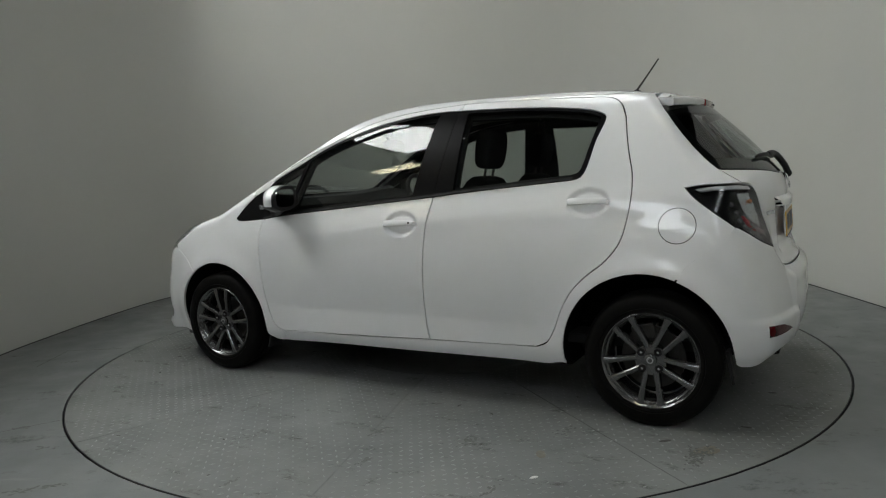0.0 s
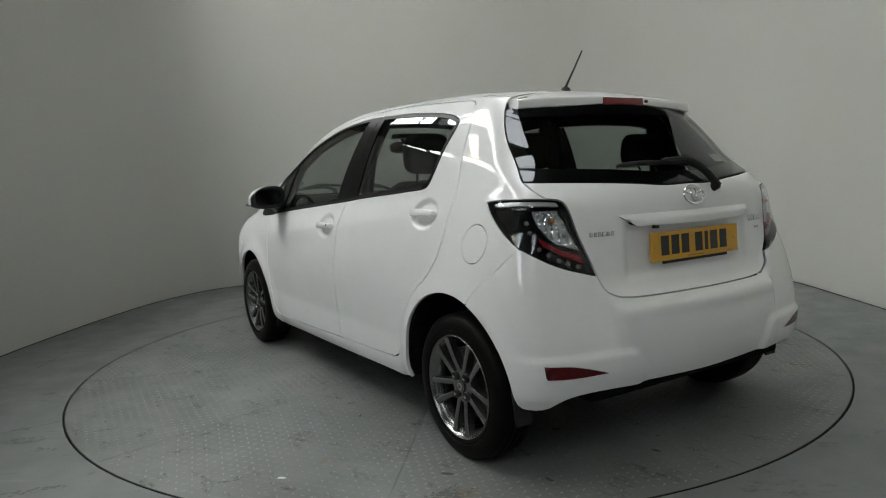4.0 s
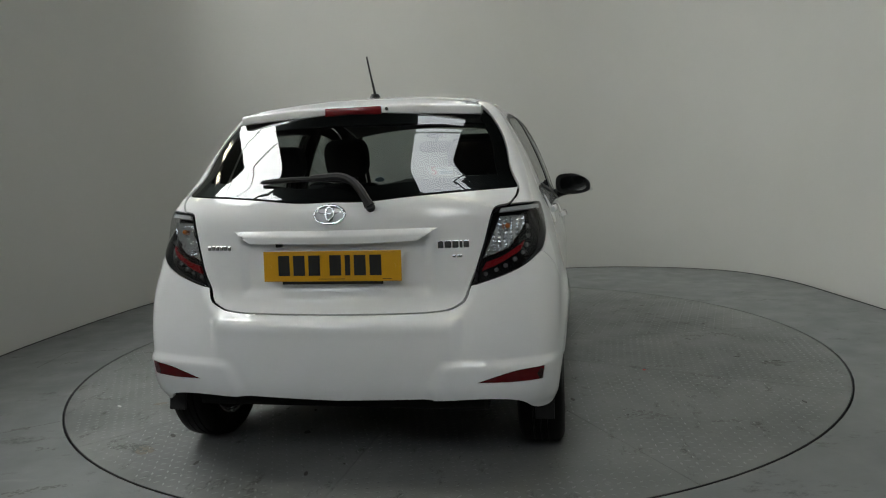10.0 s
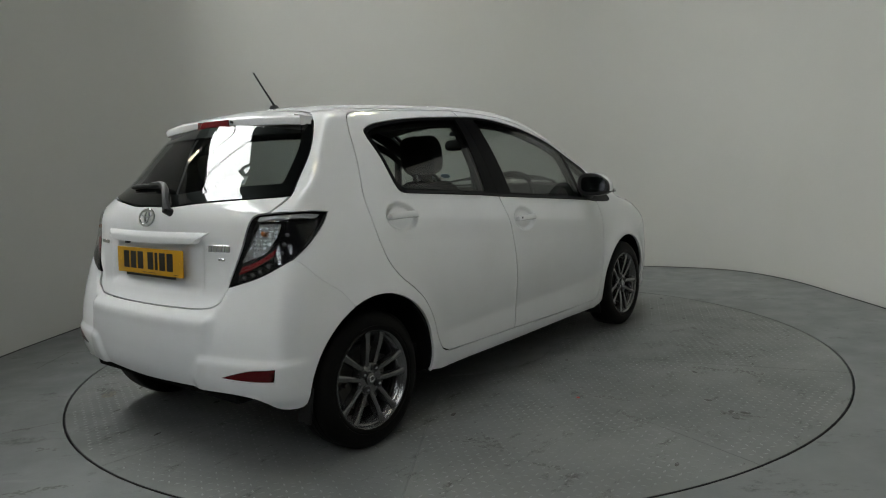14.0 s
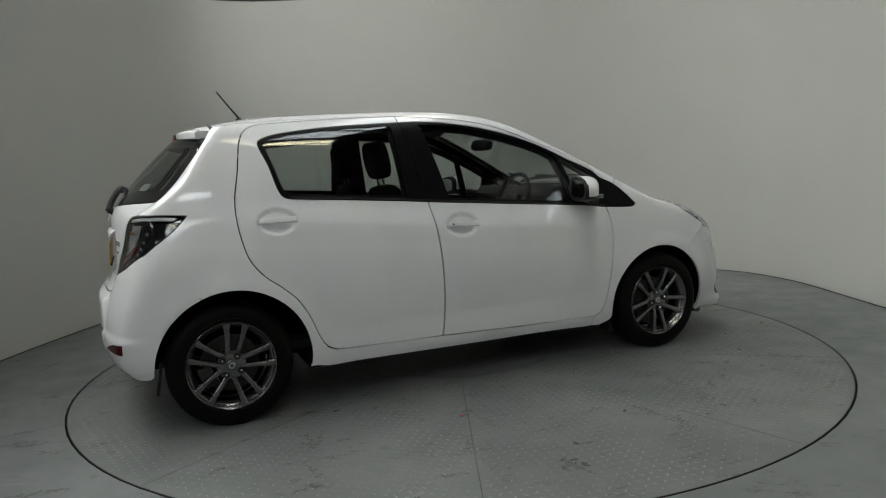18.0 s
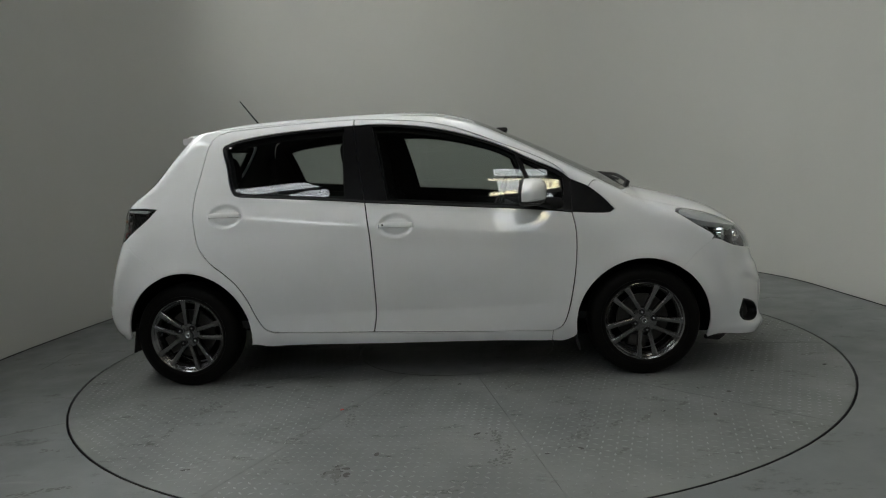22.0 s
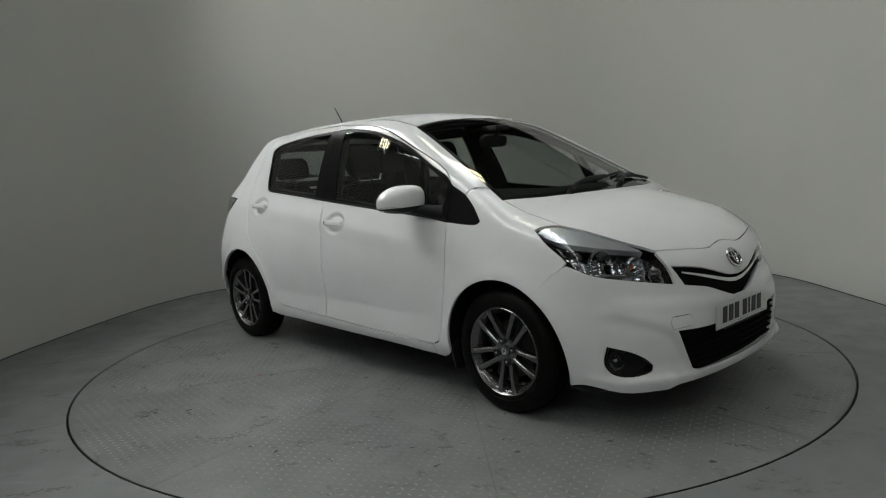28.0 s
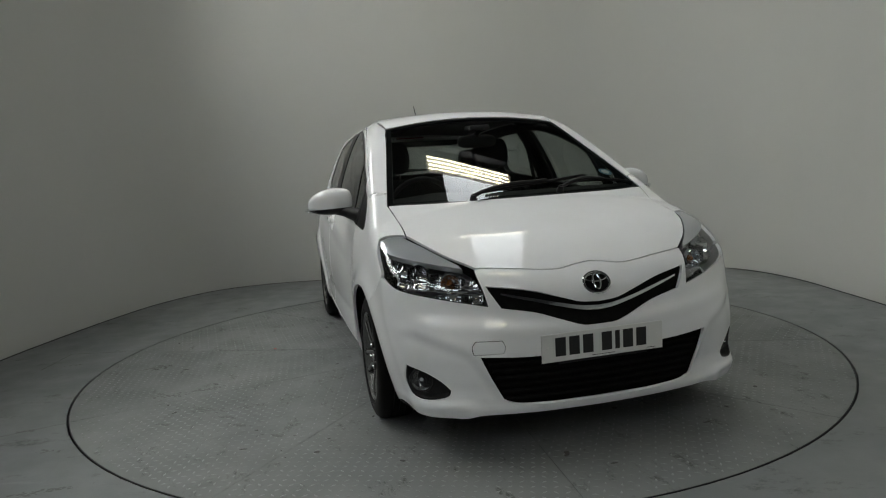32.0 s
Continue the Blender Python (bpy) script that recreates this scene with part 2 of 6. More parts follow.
# ---- the car's outer surface: an implicit form made of a side, a top, a front and a rear sheet ----
def table(lo, hi, pts, sigma, then=None):
    """A smooth curve through a few stations, as a function."""
    xs = np.linspace(lo, hi, 1200)
    px, py = np.array([p[0] for p in pts], float), np.array([p[1] for p in pts], float)
    m = np.gradient(py, px)
    i = np.clip(np.searchsorted(px, xs) - 1, 0, len(px) - 2)
    h = px[i + 1] - px[i]
    u = np.clip((xs - px[i]) / h, -0.5, 1.5)
    ys = ((2*u**3 - 3*u**2 + 1)*py[i] + (u**3 - 2*u**2 + u)*h*m[i] + (3*u**2 - 2*u**3)*py[i+1] + (u**3 - u**2)*h*m[i+1])

    def smoothed(s):
        n = max(1, int(3 * s / (xs[1] - xs[0])))
        k = np.exp(-0.5 * (np.arange(-n, n + 1) * (xs[1] - xs[0]) / s) ** 2)
        return np.convolve(np.concatenate([2*ys[0] - ys[n:0:-1], ys, 2*ys[-1] - ys[-2:-n-2:-1]]), k / k.sum(), "valid")
    out = smoothed(sigma)
    if then:                                       # past a station the curve keeps tighter folds
        w = np.clip((xs - then[0] + .12) / .24, 0, 1)
        out = out + (smoothed(then[1]) - out) * w * w * (3 - 2 * w)
    return lambda q: np.interp(q, xs, out)


HALF = table(0.0, 1.75, [(0, .70), (.12, .745), (.20, .776), (.25, .797), (.30, .811), (.36, .823), (.42, .833), (.50, .841), (.58, .8462), (.66, .845),
                         (.74, .838), (.82, .823), (.88, .806), (.94, .785), (1.0, .7635), (1.1, .7323), (1.2, .694), (1.3, .648), (1.4, .594), (1.5, .53), (1.75, .30)], .022)
TAPER = table(-2.2, 2.4, [(-2.2, .20), (-1.9, .085), (-1.7, .050), (-1.5, .026), (-1.3, .017), (-1.0, .012), (-.5, .003), (0, 0), (.5, .002), (.9, .012), (1.2, .022),
                          (1.5, .033), (1.7, .050), (1.9, .08), (2.4, .22)], .09)
CROWN = table(-2.2, 2.4, [(-2.2, .90), (-1.7, 1.19), (-1.55, 1.31), (-1.42, 1.397), (-1.25, 1.435), (-1.03, 1.469), (-.75, 1.487), (-.45, 1.494), (-.2, 1.497), (.06, 1.490), (.22, 1.469), (.35, 1.437),
                          (.45, 1.399), (.66, 1.301), (.87, 1.1985), (1.05, 1.1090), (1.15, 1.0585), (1.22, 1.0228), (1.26, 1.0022), (1.278, .9930), (1.288, .9887), (1.30, .9853), (1.34, .9755), (1.42, .955), (1.53, .925), (1.63, .895), (1.73, .858), (1.82, .812), (1.90, .755), (2.0, .66), (2.4, .2)], .045, (.95, .009))
NOSE = table(-.1, 1.75, [(-.1, 1.75), (.10, 1.88), (.15, 1.945), (.20, 1.985), (.30, 2.0), (.42, 2.0), (.50, 1.995), (.56, 1.985), (.62, 1.983), (.68, 1.970), (.74, 1.934), (.78, 1.89),
                         (.85, 1.80), (1.0, 1.62), (1.75, .8)], .012)
STERN = table(-.1, 1.75, [(-.1, -1.60), (.20, -1.74), (.31, -1.795), (.36, -1.815), (.45, -1.826), (.55, -1.824), (.594, -1.8215), (.608, -1.815), (.618, -1.802), (.628, -1.788), (.645, -1.773), (.69, -1.748), (.75, -1.738), (.86, -1.735), (.985, -1.728),
                          (1.03, -1.712), (1.1, -1.655), (1.2, -1.565), (1.3, -1.465), (1.37, -1.388), (1.42, -1.34), (1.75, -1.04)], .0045, (.90, .018))


# past the tailgate the bumper flows into the lamps without a shelf
STERN_OUT = table(-.1, 1.75, [(-.1, -1.60), (.20, -1.74), (.31, -1.795), (.36, -1.814), (.42, -1.822), (.48, -1.820), (.55, -1.809), (.62, -1.791), (.70, -1.766), (.77, -1.746), (.86, -1.735), (.985, -1.728),
                              (1.03, -1.712), (1.1, -1.655), (1.2, -1.565), (1.3, -1.465), (1.37, -1.388), (1.42, -1.34), (1.75, -1.04)], .012, (.90, .018))


def smax(a, b, k):
    h = np.maximum(k - np.abs(a - b), 0) / k
    return np.maximum(a, b) + h * h * k / 4


def ease(t):
    t = np.clip(t, 0, 1)
    return t * t * (3 - 2 * t)


def side_y(x, z):
    y = HALF(z) - TAPER(x) * (1 + 2.6 * .07 * np.log1p(np.exp(np.clip((z - .85) / .07, -30, 12))))
    for cx in (1.25, -1.235):                      # wheel-arch flares
        r = np.hypot(x - cx, z - .285)
        y = y + .019 * np.exp(-((r - .355) / .068) ** 2) * ease((.95 - z) / .25)
    fold = np.clip((.402 + .012 * x - z) / .006, -30, 30)              # the foot of the doors kicks outwards below a crease
    y = y + .210 * .006 * np.log1p(np.exp(fold)) * ease((z - .06) / .22) * np.exp(-(x / .92) ** 10)
    belt = z - (.852 - .0905 * np.clip(x, -1.3, .8))                  # a crease runs at the height of the handles
    y = y + .0095 * np.maximum(1.02 - np.sqrt((belt / .11) ** 2 + .004), 0) * ease(1.25 - np.abs(belt) / .115) * np.exp(-((x + .35) / 1.25) ** 8)
    return y


def body(x, y, z):
    """Below zero inside the car."""
    a = np.abs(y)
    fs = a - side_y(x, z)
    ft = (z - CROWN(x) + .050 * (a / .6) ** 2.3) * .9
    up = np.clip((z - .40) / .26, 0, 1)
    up = up * up * (3 - 2 * up)                   # the bumper is fuller at its corners than the lamps above it
    ff = (x - NOSE(z) + (.14 + .24 * up) * a ** 2 + (.75 - .53 * up) * a ** 6) * .92
    bend = .15 + .10 * ease((z - .72) / .31) + .21 * ease((z - .965) / .20)
    out = ease((a - .435 - .5 * np.clip(z - .63, 0, .1)) / .045)
    fb = (STERN(z) * (1 - out) + STERN_OUT(z) * out + bend * a ** 2 + .15 * a ** 6 - x) * (.95 - .20 * ease((z - .97) / .06))
    return smax(smax(smax(ft, ff, .06), fb, .03), fs, .10 - .062 * np.clip((x + .2) / .6, 0, 1) - .072 * ease((-1.0 - x) / .25) * ease((z - .88) / .14) - .030 * ease((-1.45 - x) / .2) * ease((.80 - z) / .14))


def solve(origin, way, far):
    """How far along each way from inside the surface lies."""
    lo, hi = np.zeros(len(origin)), np.full(len(origin), far)
    for _ in range(36):
        mid = (lo + hi) / 2
        inside = body(*(origin + way * mid[:, None]).T) < 0
        lo, hi = np.where(inside, mid, lo), np.where(inside, hi, mid)
    return origin + way * hi[:, None]


def place(proj, uv):
    """Points of the surface from a pair of coordinates: side (x, z), top (x, y), slant (x, across a 45 degree ray), front and rear (y, z), nose and stern (arc from a post at x = +-1, z)."""
    u, v = np.asarray(uv, float).T
    o = np.zeros_like(u)
    if proj == "side":
        return solve(np.stack([u, o, v], 1), np.stack([o, o + 1, o], 1), 1.2)
    if proj == "top":
        return solve(np.stack([u, v, o + .5], 1), np.stack([o, o, o + 1], 1), 1.3)
    if proj == "slant":
        k = math.sqrt(.5)
        return solve(np.stack([u, .3 - k * v, .5 + k * v], 1), np.stack([o, o + k, o + k], 1), 1.6)
    if proj in ("front", "rear"):
        s = 1 if proj == "front" else -1
        return solve(np.stack([o + s, u, v], 1), np.stack([o + s, o, o], 1), 1.3)
    s = 1 if proj == "nose" else -1
    return solve(np.stack([o + s, o, v], 1), np.stack([s * np.cos(u / .85), np.sin(u / .85), o], 1), 1.6)


def flat(proj, p):
    """The pair of coordinates of points near the surface."""
    x, y, z = np.asarray(p, float).T
    if proj == "side":
        return np.stack([x, z], 1)
    if proj == "top":
        return np.stack([x, y], 1)
    if proj == "slant":
        return np.stack([x, (z - .5 - y + .3) * math.sqrt(.5)], 1)
    if proj in ("front", "rear"):
        return np.stack([y, z], 1)
    s = 1 if proj == "nose" else -1
    return np.stack([.85 * np.arctan2(y, s * (x - s)), z], 1)


def normals(p):
    e, n = 2e-3, []
    for k in range(3):
        d = np.zeros(3)
        d[k] = e
        n.append(body(*(p + d).T) - body(*(p - d).T))
    n = np.stack(n, 1)
    return n / np.linalg.norm(n, axis=1, keepdims=True)


# ---- panels laid on that surface ----
def loop(*runs, step=0.02):
    """A closed outline from runs of points; each run is smooth, and corners stay where runs meet."""
    return np.concatenate([spline(r, step)[:-1] for r in runs])


def area2(p):
    q = np.roll(p, -1, 0)
    return float((p[:, 0] * q[:, 1] - q[:, 0] * p[:, 1]).sum())


def inset(p, d):
    """The outline moved inwards by d."""
    if area2(p) < 0:
        p = p[::-1]
    e = np.roll(p, -1, 0) - p
    e /= np.maximum(np.linalg.norm(e, axis=1, keepdims=True), 1e-9)
    n = np.stack([-e[:, 1], e[:, 0]], 1)
    m = n + np.roll(n, 1, 0)
    m /= np.maximum((m ** 2).sum(1, keepdims=True) / 2, .5)
    return p + m * d


def within(q, p):
    x, y = q[:, 0][:, None], q[:, 1][:, None]
    a, b = p, np.roll(p, -1, 0)
    c = ((a[:, 1] > y) != (b[:, 1] > y)) & (x < (b[:, 0] - a[:, 0]) * (y - a[:, 1]) / np.where(b[:, 1] == a[:, 1], 1e-12, b[:, 1] - a[:, 1]) + a[:, 0])
    return c.sum(1) % 2 == 1


def sheet(proj, outline, holes=(), gap=0.0036, step=0.024, off=0.0, depth=0.014, sunk=0.0):
    """Verts, faces and corner normals of a panel: the outline filled with an even net, laid on the surface, with a folded edge."""
    rings = [inset(outline, gap)] + [inset(h, -gap) for h in holes]
    lo, hi = rings[0].min(0), rings[0].max(0)
    gx, gy = np.meshgrid(np.arange(lo[0], hi[0], step), np.arange(lo[1], hi[1], step * .9))
    gx = gx + (np.arange(gx.shape[0]) % 2)[:, None] * step / 2
    grid = np.stack([gx.ravel(), gy.ravel()], 1)
    keep = within(grid, rings[0])
    for h in rings[1:]:
        keep &= ~within(grid, h)
    grid = grid[keep]
    rim = np.concatenate(rings)
    if len(grid):
        near = np.array([np.min(((rim - g) ** 2).sum(1)) for g in grid])
        grid = grid[near > (.5 * step) ** 2]
    pts = [Vector(p) for p in np.concatenate([rim, grid])]
    edges, k = [], 0
    for r in rings:
        edges += [(k + i, k + (i + 1) % len(r)) for i in range(len(r))]
        k += len(r)
    co, _, tri, *_ = delaunay_2d_cdt(pts, edges, [], 0, 1e-6)
    uv, tri = np.array([tuple(c) for c in co]), np.array(tri)
    mid = uv[tri].mean(1)
    ok = within(mid, rings[0])
    for h in rings[1:]:
        ok &= ~within(mid, h)
    tri = tri[ok]
    used = np.unique(tri)
    back = np.full(len(uv), -1)
    back[used] = np.arange(len(used))
    uv, tri = uv[used], back[tri]
    p = place(proj, uv)
    n = normals(p)
    lift = off(uv, p) if callable(off) else off
    p = p + n * np.asarray(lift).reshape(-1, 1)
    fn = np.cross(p[tri[:, 1]] - p[tri[:, 0]], p[tri[:, 2]] - p[tri[:, 0]])
    flip = (fn * n[tri[:, 0]]).sum(1) < 0
    tri[flip] = tri[flip][:, ::-1]
    fn[flip] *= -1
    vn = n
    if callable(off):
        vn = np.zeros_like(p)
        for j in range(3):
            np.add.at(vn, tri[:, j], fn)
        vn /= np.maximum(np.linalg.norm(vn, axis=1, keepdims=True), 1e-12)
    count = {}
    for t in tri:
        for a, b in ((t[0], t[1]), (t[1], t[2]), (t[2], t[0])):
            count[(a, b)] = count.get((a, b), 0) + 1
    rimed = [(a, b) for (a, b) in count if (b, a) not in count]
    ids = {}
    extra, m = [], len(p)
    for a, b in rimed:
        for q in (a, b):
            if q not in ids:
                ids[q] = m + len(extra)
                extra.append(p[q] - n[q] * depth)
    quads = [(b, a, ids[a], ids[b]) for a, b in rimed] if depth else []
    verts = np.concatenate([p, np.array(extra)]) if extra else p
    ln = [tuple(vn[q]) for t in tri for q in t]
    for q in quads:
        d = np.cross(verts[q[1]] - verts[q[0]], verts[q[2]] - verts[q[0]])
        d /= max(np.linalg.norm(d), 1e-12)
        ln += [tuple(d)] * 4
    return verts, [tuple(t) for t in tri] + quads, ln


def panel(name, proj, outline, material, parents, label="", sides=(1, -1), **kw):
    """One panel for each side of the car: +1 its left, -1 its right. Returns the objects."""
    verts, faces, ln = sheet(proj, outline, **kw)
    made = []
    for s, parent in zip(sides, parents):
        v, f, n = verts, faces, ln
        if s < 0:
            v = verts * np.array([1, -1, 1])
            f, n, i = [tuple(q[::-1]) for q in faces], [], 0
            for q in faces:
                n += [(a, -b, c) for a, b, c in ln[i:i + len(q)][::-1]]
                i += len(q)
        me = bpy.data.meshes.new(name)
        me.from_pydata([tuple(map(float, q)) for q in v], [], [tuple(map(int, q)) for q in f])
        me.polygons.foreach_set("use_smooth", [True] * len(me.polygons))
        me.normals_split_custom_set(n)
        me.materials.append(material)
        ob = new(name, me)
        ob.parent = parent
        if label:
            ob["label"] = label
        made.append(ob)
    return made


def to(proj, pts):
    return flat(proj, pts)


def mirror_uv(run, axis):
    """The run on the other side of the middle, in the opposite order."""
    q = np.array(run, float)[::-1].copy()
    q[:, axis] *= -1
    return q


# ---- the room: a white U-shaped wall with rounded corners, open towards the hall ----
def wall_plan(out):
    """The wall seen from above, at a distance out behind its face."""
    p = spline([(-3.2, -6), (-3.15, -1), (-3.125, .29), (-3.065, .87), (-2.97, 1.5), (-2.79, 2.2), (-2.45, 2.76), (-2.0, 3.0), (-1.45, 3.08), (0, 3.10), (1.5, 3.08), (1.87, 3.0), (2.37, 2.76), (2.79, 2.38),
                (3.01, 1.77), (3.06, .95), (3.075, .3), (3.1, -1), (3.13, -6)], .12)
    d = np.gradient(p, axis=0)
    d /= np.linalg.norm(d, axis=1, keepdims=True)
    return [(float(x - out * b), float(y + out * a)) for (x, y), (a, b) in zip(p, d)]


def build_room():
    inner, outer = wall_plan(0.0), wall_plan(.10)
    n = len(inner)
    v = [(x, y, z) for ring, z in ((inner, 0), (inner, 2.96), (outer, 2.96), (outer, 0)) for x, y in ring]
    f = [(j * n + i, j * n + i + 1, (j + 1) * n + i + 1, (j + 1) * n + i) for j in range(3) for i in range(n - 1)]
    f += [(0, n, 2 * n, 3 * n), (n - 1, 4 * n - 1, 3 * n - 1, 2 * n - 1)]
    w = raw("wall_studio", v, [q[::-1] for q in f], WALL, smooth=True)
    w.data.set_sharp_from_angle(angle=radians(30))
    tagged(w, "pale grey seamless studio wall with rounded corners", "wall", kind="structure")
    # shadow gap at the foot of the wall
    a, b = wall_plan(-.012), wall_plan(.0)
    v = [(x, y, z) for ring, z in ((b, .0025), (a, .0025), (a, .006), (b, .006)) for x, y in ring]
    f = [(j * n + i, j * n + i + 1, ((j + 1) % 4) * n + i + 1, ((j + 1) % 4) * n + i) for j in range(4) for i in range(n - 1)]
    tagged(raw("trim_wall_foot", v, f, GAP), "thin dark joint along the foot of the wall", "trim", kind="structure")
    # floor of the whole hall, with a round hole for the turntable
    m, out = 96, []
    for k in range(m):
        t = 2 * math.pi * k / m
        s = 13.0 / max(abs(math.cos(t)), abs(math.sin(t)))
        out.append((s * math.cos(t), s * math.sin(t) - 3.0, 0))
    rim = [(2.230 * math.cos(2 * math.pi * k / m), 2.230 * math.sin(2 * math.pi * k / m), 0) for k in range(m)]
    low = [(x, y, -.12) for x, y, _ in rim]
    f = [(k, (k + 1) % m, m + (k + 1) % m, m + k) for k in range(m)] + [(m + k, m + (k + 1) % m, 2 * m + (k + 1) % m, 2 * m + k) for k in range(m)]
    fl = raw("floor", out + rim + low, f, FLOOR)
    tagged(fl, "grey painted floor with scuffs and faint tyre marks", "floor", kind="structure")
    pit = bmesh.new()
    bmesh.ops.create_circle(pit, cap_ends=True, segments=64, radius=2.3, matrix=Matrix.Translation((0, 0, -.12)))
    tagged(part("floor_pit", pit, GAP), "dark pit under the turntable", "floor", kind="structure")
    # hall shell
    bm = bmesh.new()
    for lo, hi in (((-15, 9.8, 0), (13, 10, 6)), ((-15, -16, 0), (13, -15.8, 6)), ((-15.2, -16, 0), (-15, 10, 6)), ((13, -16, 0), (13.2, 10, 6))):
        box(bm, lo, hi)
    tagged(part("wall_hall", bm, HALL), "grey profiled steel walls of the hall", "wall", kind="structure")
    strips = [(-12.5, -11.2, SKYGLOW), (-8.4, -7.0, SKYGLOW), (-4.9, -3.4, SKYGLOW), (.06, 1.14, DIM_GLOW)]
    bm, x0 = bmesh.new(), -15.0
    for a, b, _ in strips + [(13.0, 13.0, None)]:
        box(bm, (x0, -16, 5.3), (a, 10, 5.4))
        x0 = b
    for a, b, m in strips:                         # each strip is broken by a stretch of plain lining
        far = 2.45 if m is DIM_GLOW else 4.4
        box(bm, (a, -16, 5.3), (b, -11.0, 5.4))
        box(bm, (a, -5.75, 5.3), (b, -2.35, 5.4))
        box(bm, (a, far, 5.3), (b, 10, 5.4))
        for y0, y1 in ((-11.0, -5.75), (-2.35, far)):
            pane = bmesh.new()
            box(pane, (a, y0, 5.34), (b, y1, 5.36))
            r = tagged(part("rooflight", pane, NEAR_GLOW if y1 < -5 else m), "long translucent rooflight strip letting daylight in", "rooflight", "rooflights")
            n = int((y1 - y0) / 1.15)
            for k in range(1, n + 1):
                y = y0 + (y1 - y0) * k / (n + 1)
                bar = bmesh.new()
                box(bar, (a, y - .022, 5.315), (b, y + .022, 5.338))
                part("glazing_bar", bar, STEEL_BEAM, r)
    tagged(part("ceiling", bm, HALL), "grey sheet roof lining of the hall", "ceiling", kind="structure")
    for y in (-9.0, -6.6, -4.0, -1.2, 2.62, 5.2):
        bm = bmesh.new()
        box(bm, (-15, y - .06, 5.10), (13, y + .06, 5.28), bevel=.01, seg=1)
        tagged(part("roof_beam", bm, STEEL_BEAM), "dark steel beam across the hall roof", "beam", "roof beams")
    for x, y in ((.60, -2.75), (.52, 2.12), (.60, -6.75), (-5.8, -2.85), (-5.85, 1.9), (-5.6, -6.3)):
        e = new("tube_fixture")
        e.location = (x, y, 5.08)
        tagged(e, "white batten with four lit fluorescent tubes", "ceiling light", "tube fixtures")
        bm = bmesh.new()
        box(bm, (-.75, -.15, .03), (.75, .15, .08), bevel=.01, seg=1)
        part("tray", bm, FIXTURE, e)
        for k in range(4):
            bm = bmesh.new()
            rod(bm, (-.7, -.114 + .076 * k, 0), (.7, -.114 + .076 * k, 0), .016, 8)
            part("tube", bm, TUBEGLOW, e, "lit fluorescent tube")
        for sx in (-.5, .5):
            bm = bmesh.new()
            rod(bm, (sx, 0, .08), (sx, 0, .24), .006, 6)
            part("hanger", bm, STEEL_BEAM, e)


build_room()


def floor_joint(pts, w):
    """A thin dark joint in the floor's paint."""
    p = spline(pts, .08)
    d = np.gradient(p, axis=0)
    d /= np.linalg.norm(d, axis=1, keepdims=True)
    n = len(p)
    v = [(x - s * w * b, y + s * w * a, .0008) for s in (-1, 1) for (x, y), (a, b) in zip(p, d)]
    return tagged(raw("floor_joint", v, [(i, i + 1, n + i + 1, n + i) for i in range(n - 1)], OIL), "thin dark joint in the floor paint", "joint", kind="structure")


def turn(t):
    """The turntable's angle in degrees."""
    return 151.175 - 7.07164 * t


def smears(parent, rows, seed):
    """Dried dirt: clusters of small uneven flecks along a line (x, y, heading, length, width, count)."""
    for k, (x, y, a, long_, wide, count) in enumerate(rows):
        rng = np.random.default_rng(seed + k)
        v, f = [], []
        for _ in range(count * 2):
            u, w = rng.normal(0, long_ / 2), rng.normal(0, wide / 2)
            cx, cy, r = x + u * math.cos(a) - w * math.sin(a), y + u * math.sin(a) + w * math.cos(a), rng.uniform(.002, .0075)
            if parent is None and math.hypot(cx, cy) < 2.25 or parent and math.hypot(cx, cy) > 2.19:
                continue
            n, i, turn_ = 7, len(v), a + rng.normal(0, .25)
            for q in range(n):
                t, rr = 2 * math.pi * q / n, r * rng.uniform(.6, 1.3)
                p, s_ = 1.5 * rr * math.cos(t), rr * math.sin(t)
                v.append((cx + p * math.cos(turn_) - s_ * math.sin(turn_), cy + p * math.sin(turn_) + s_ * math.cos(turn_), .0006 + .00002 * len(f)))
            f.append(tuple(range(i, i + n)))
        if f:
            ob = raw("dirt_smear", v, f, DIRT, parent, "dried dark dirt smear")
            ob["kind"] = "stuff"
            if parent is None:
                tagged(ob, "dried dark dirt smear on the grey floor", "dirt", kind="stuff")


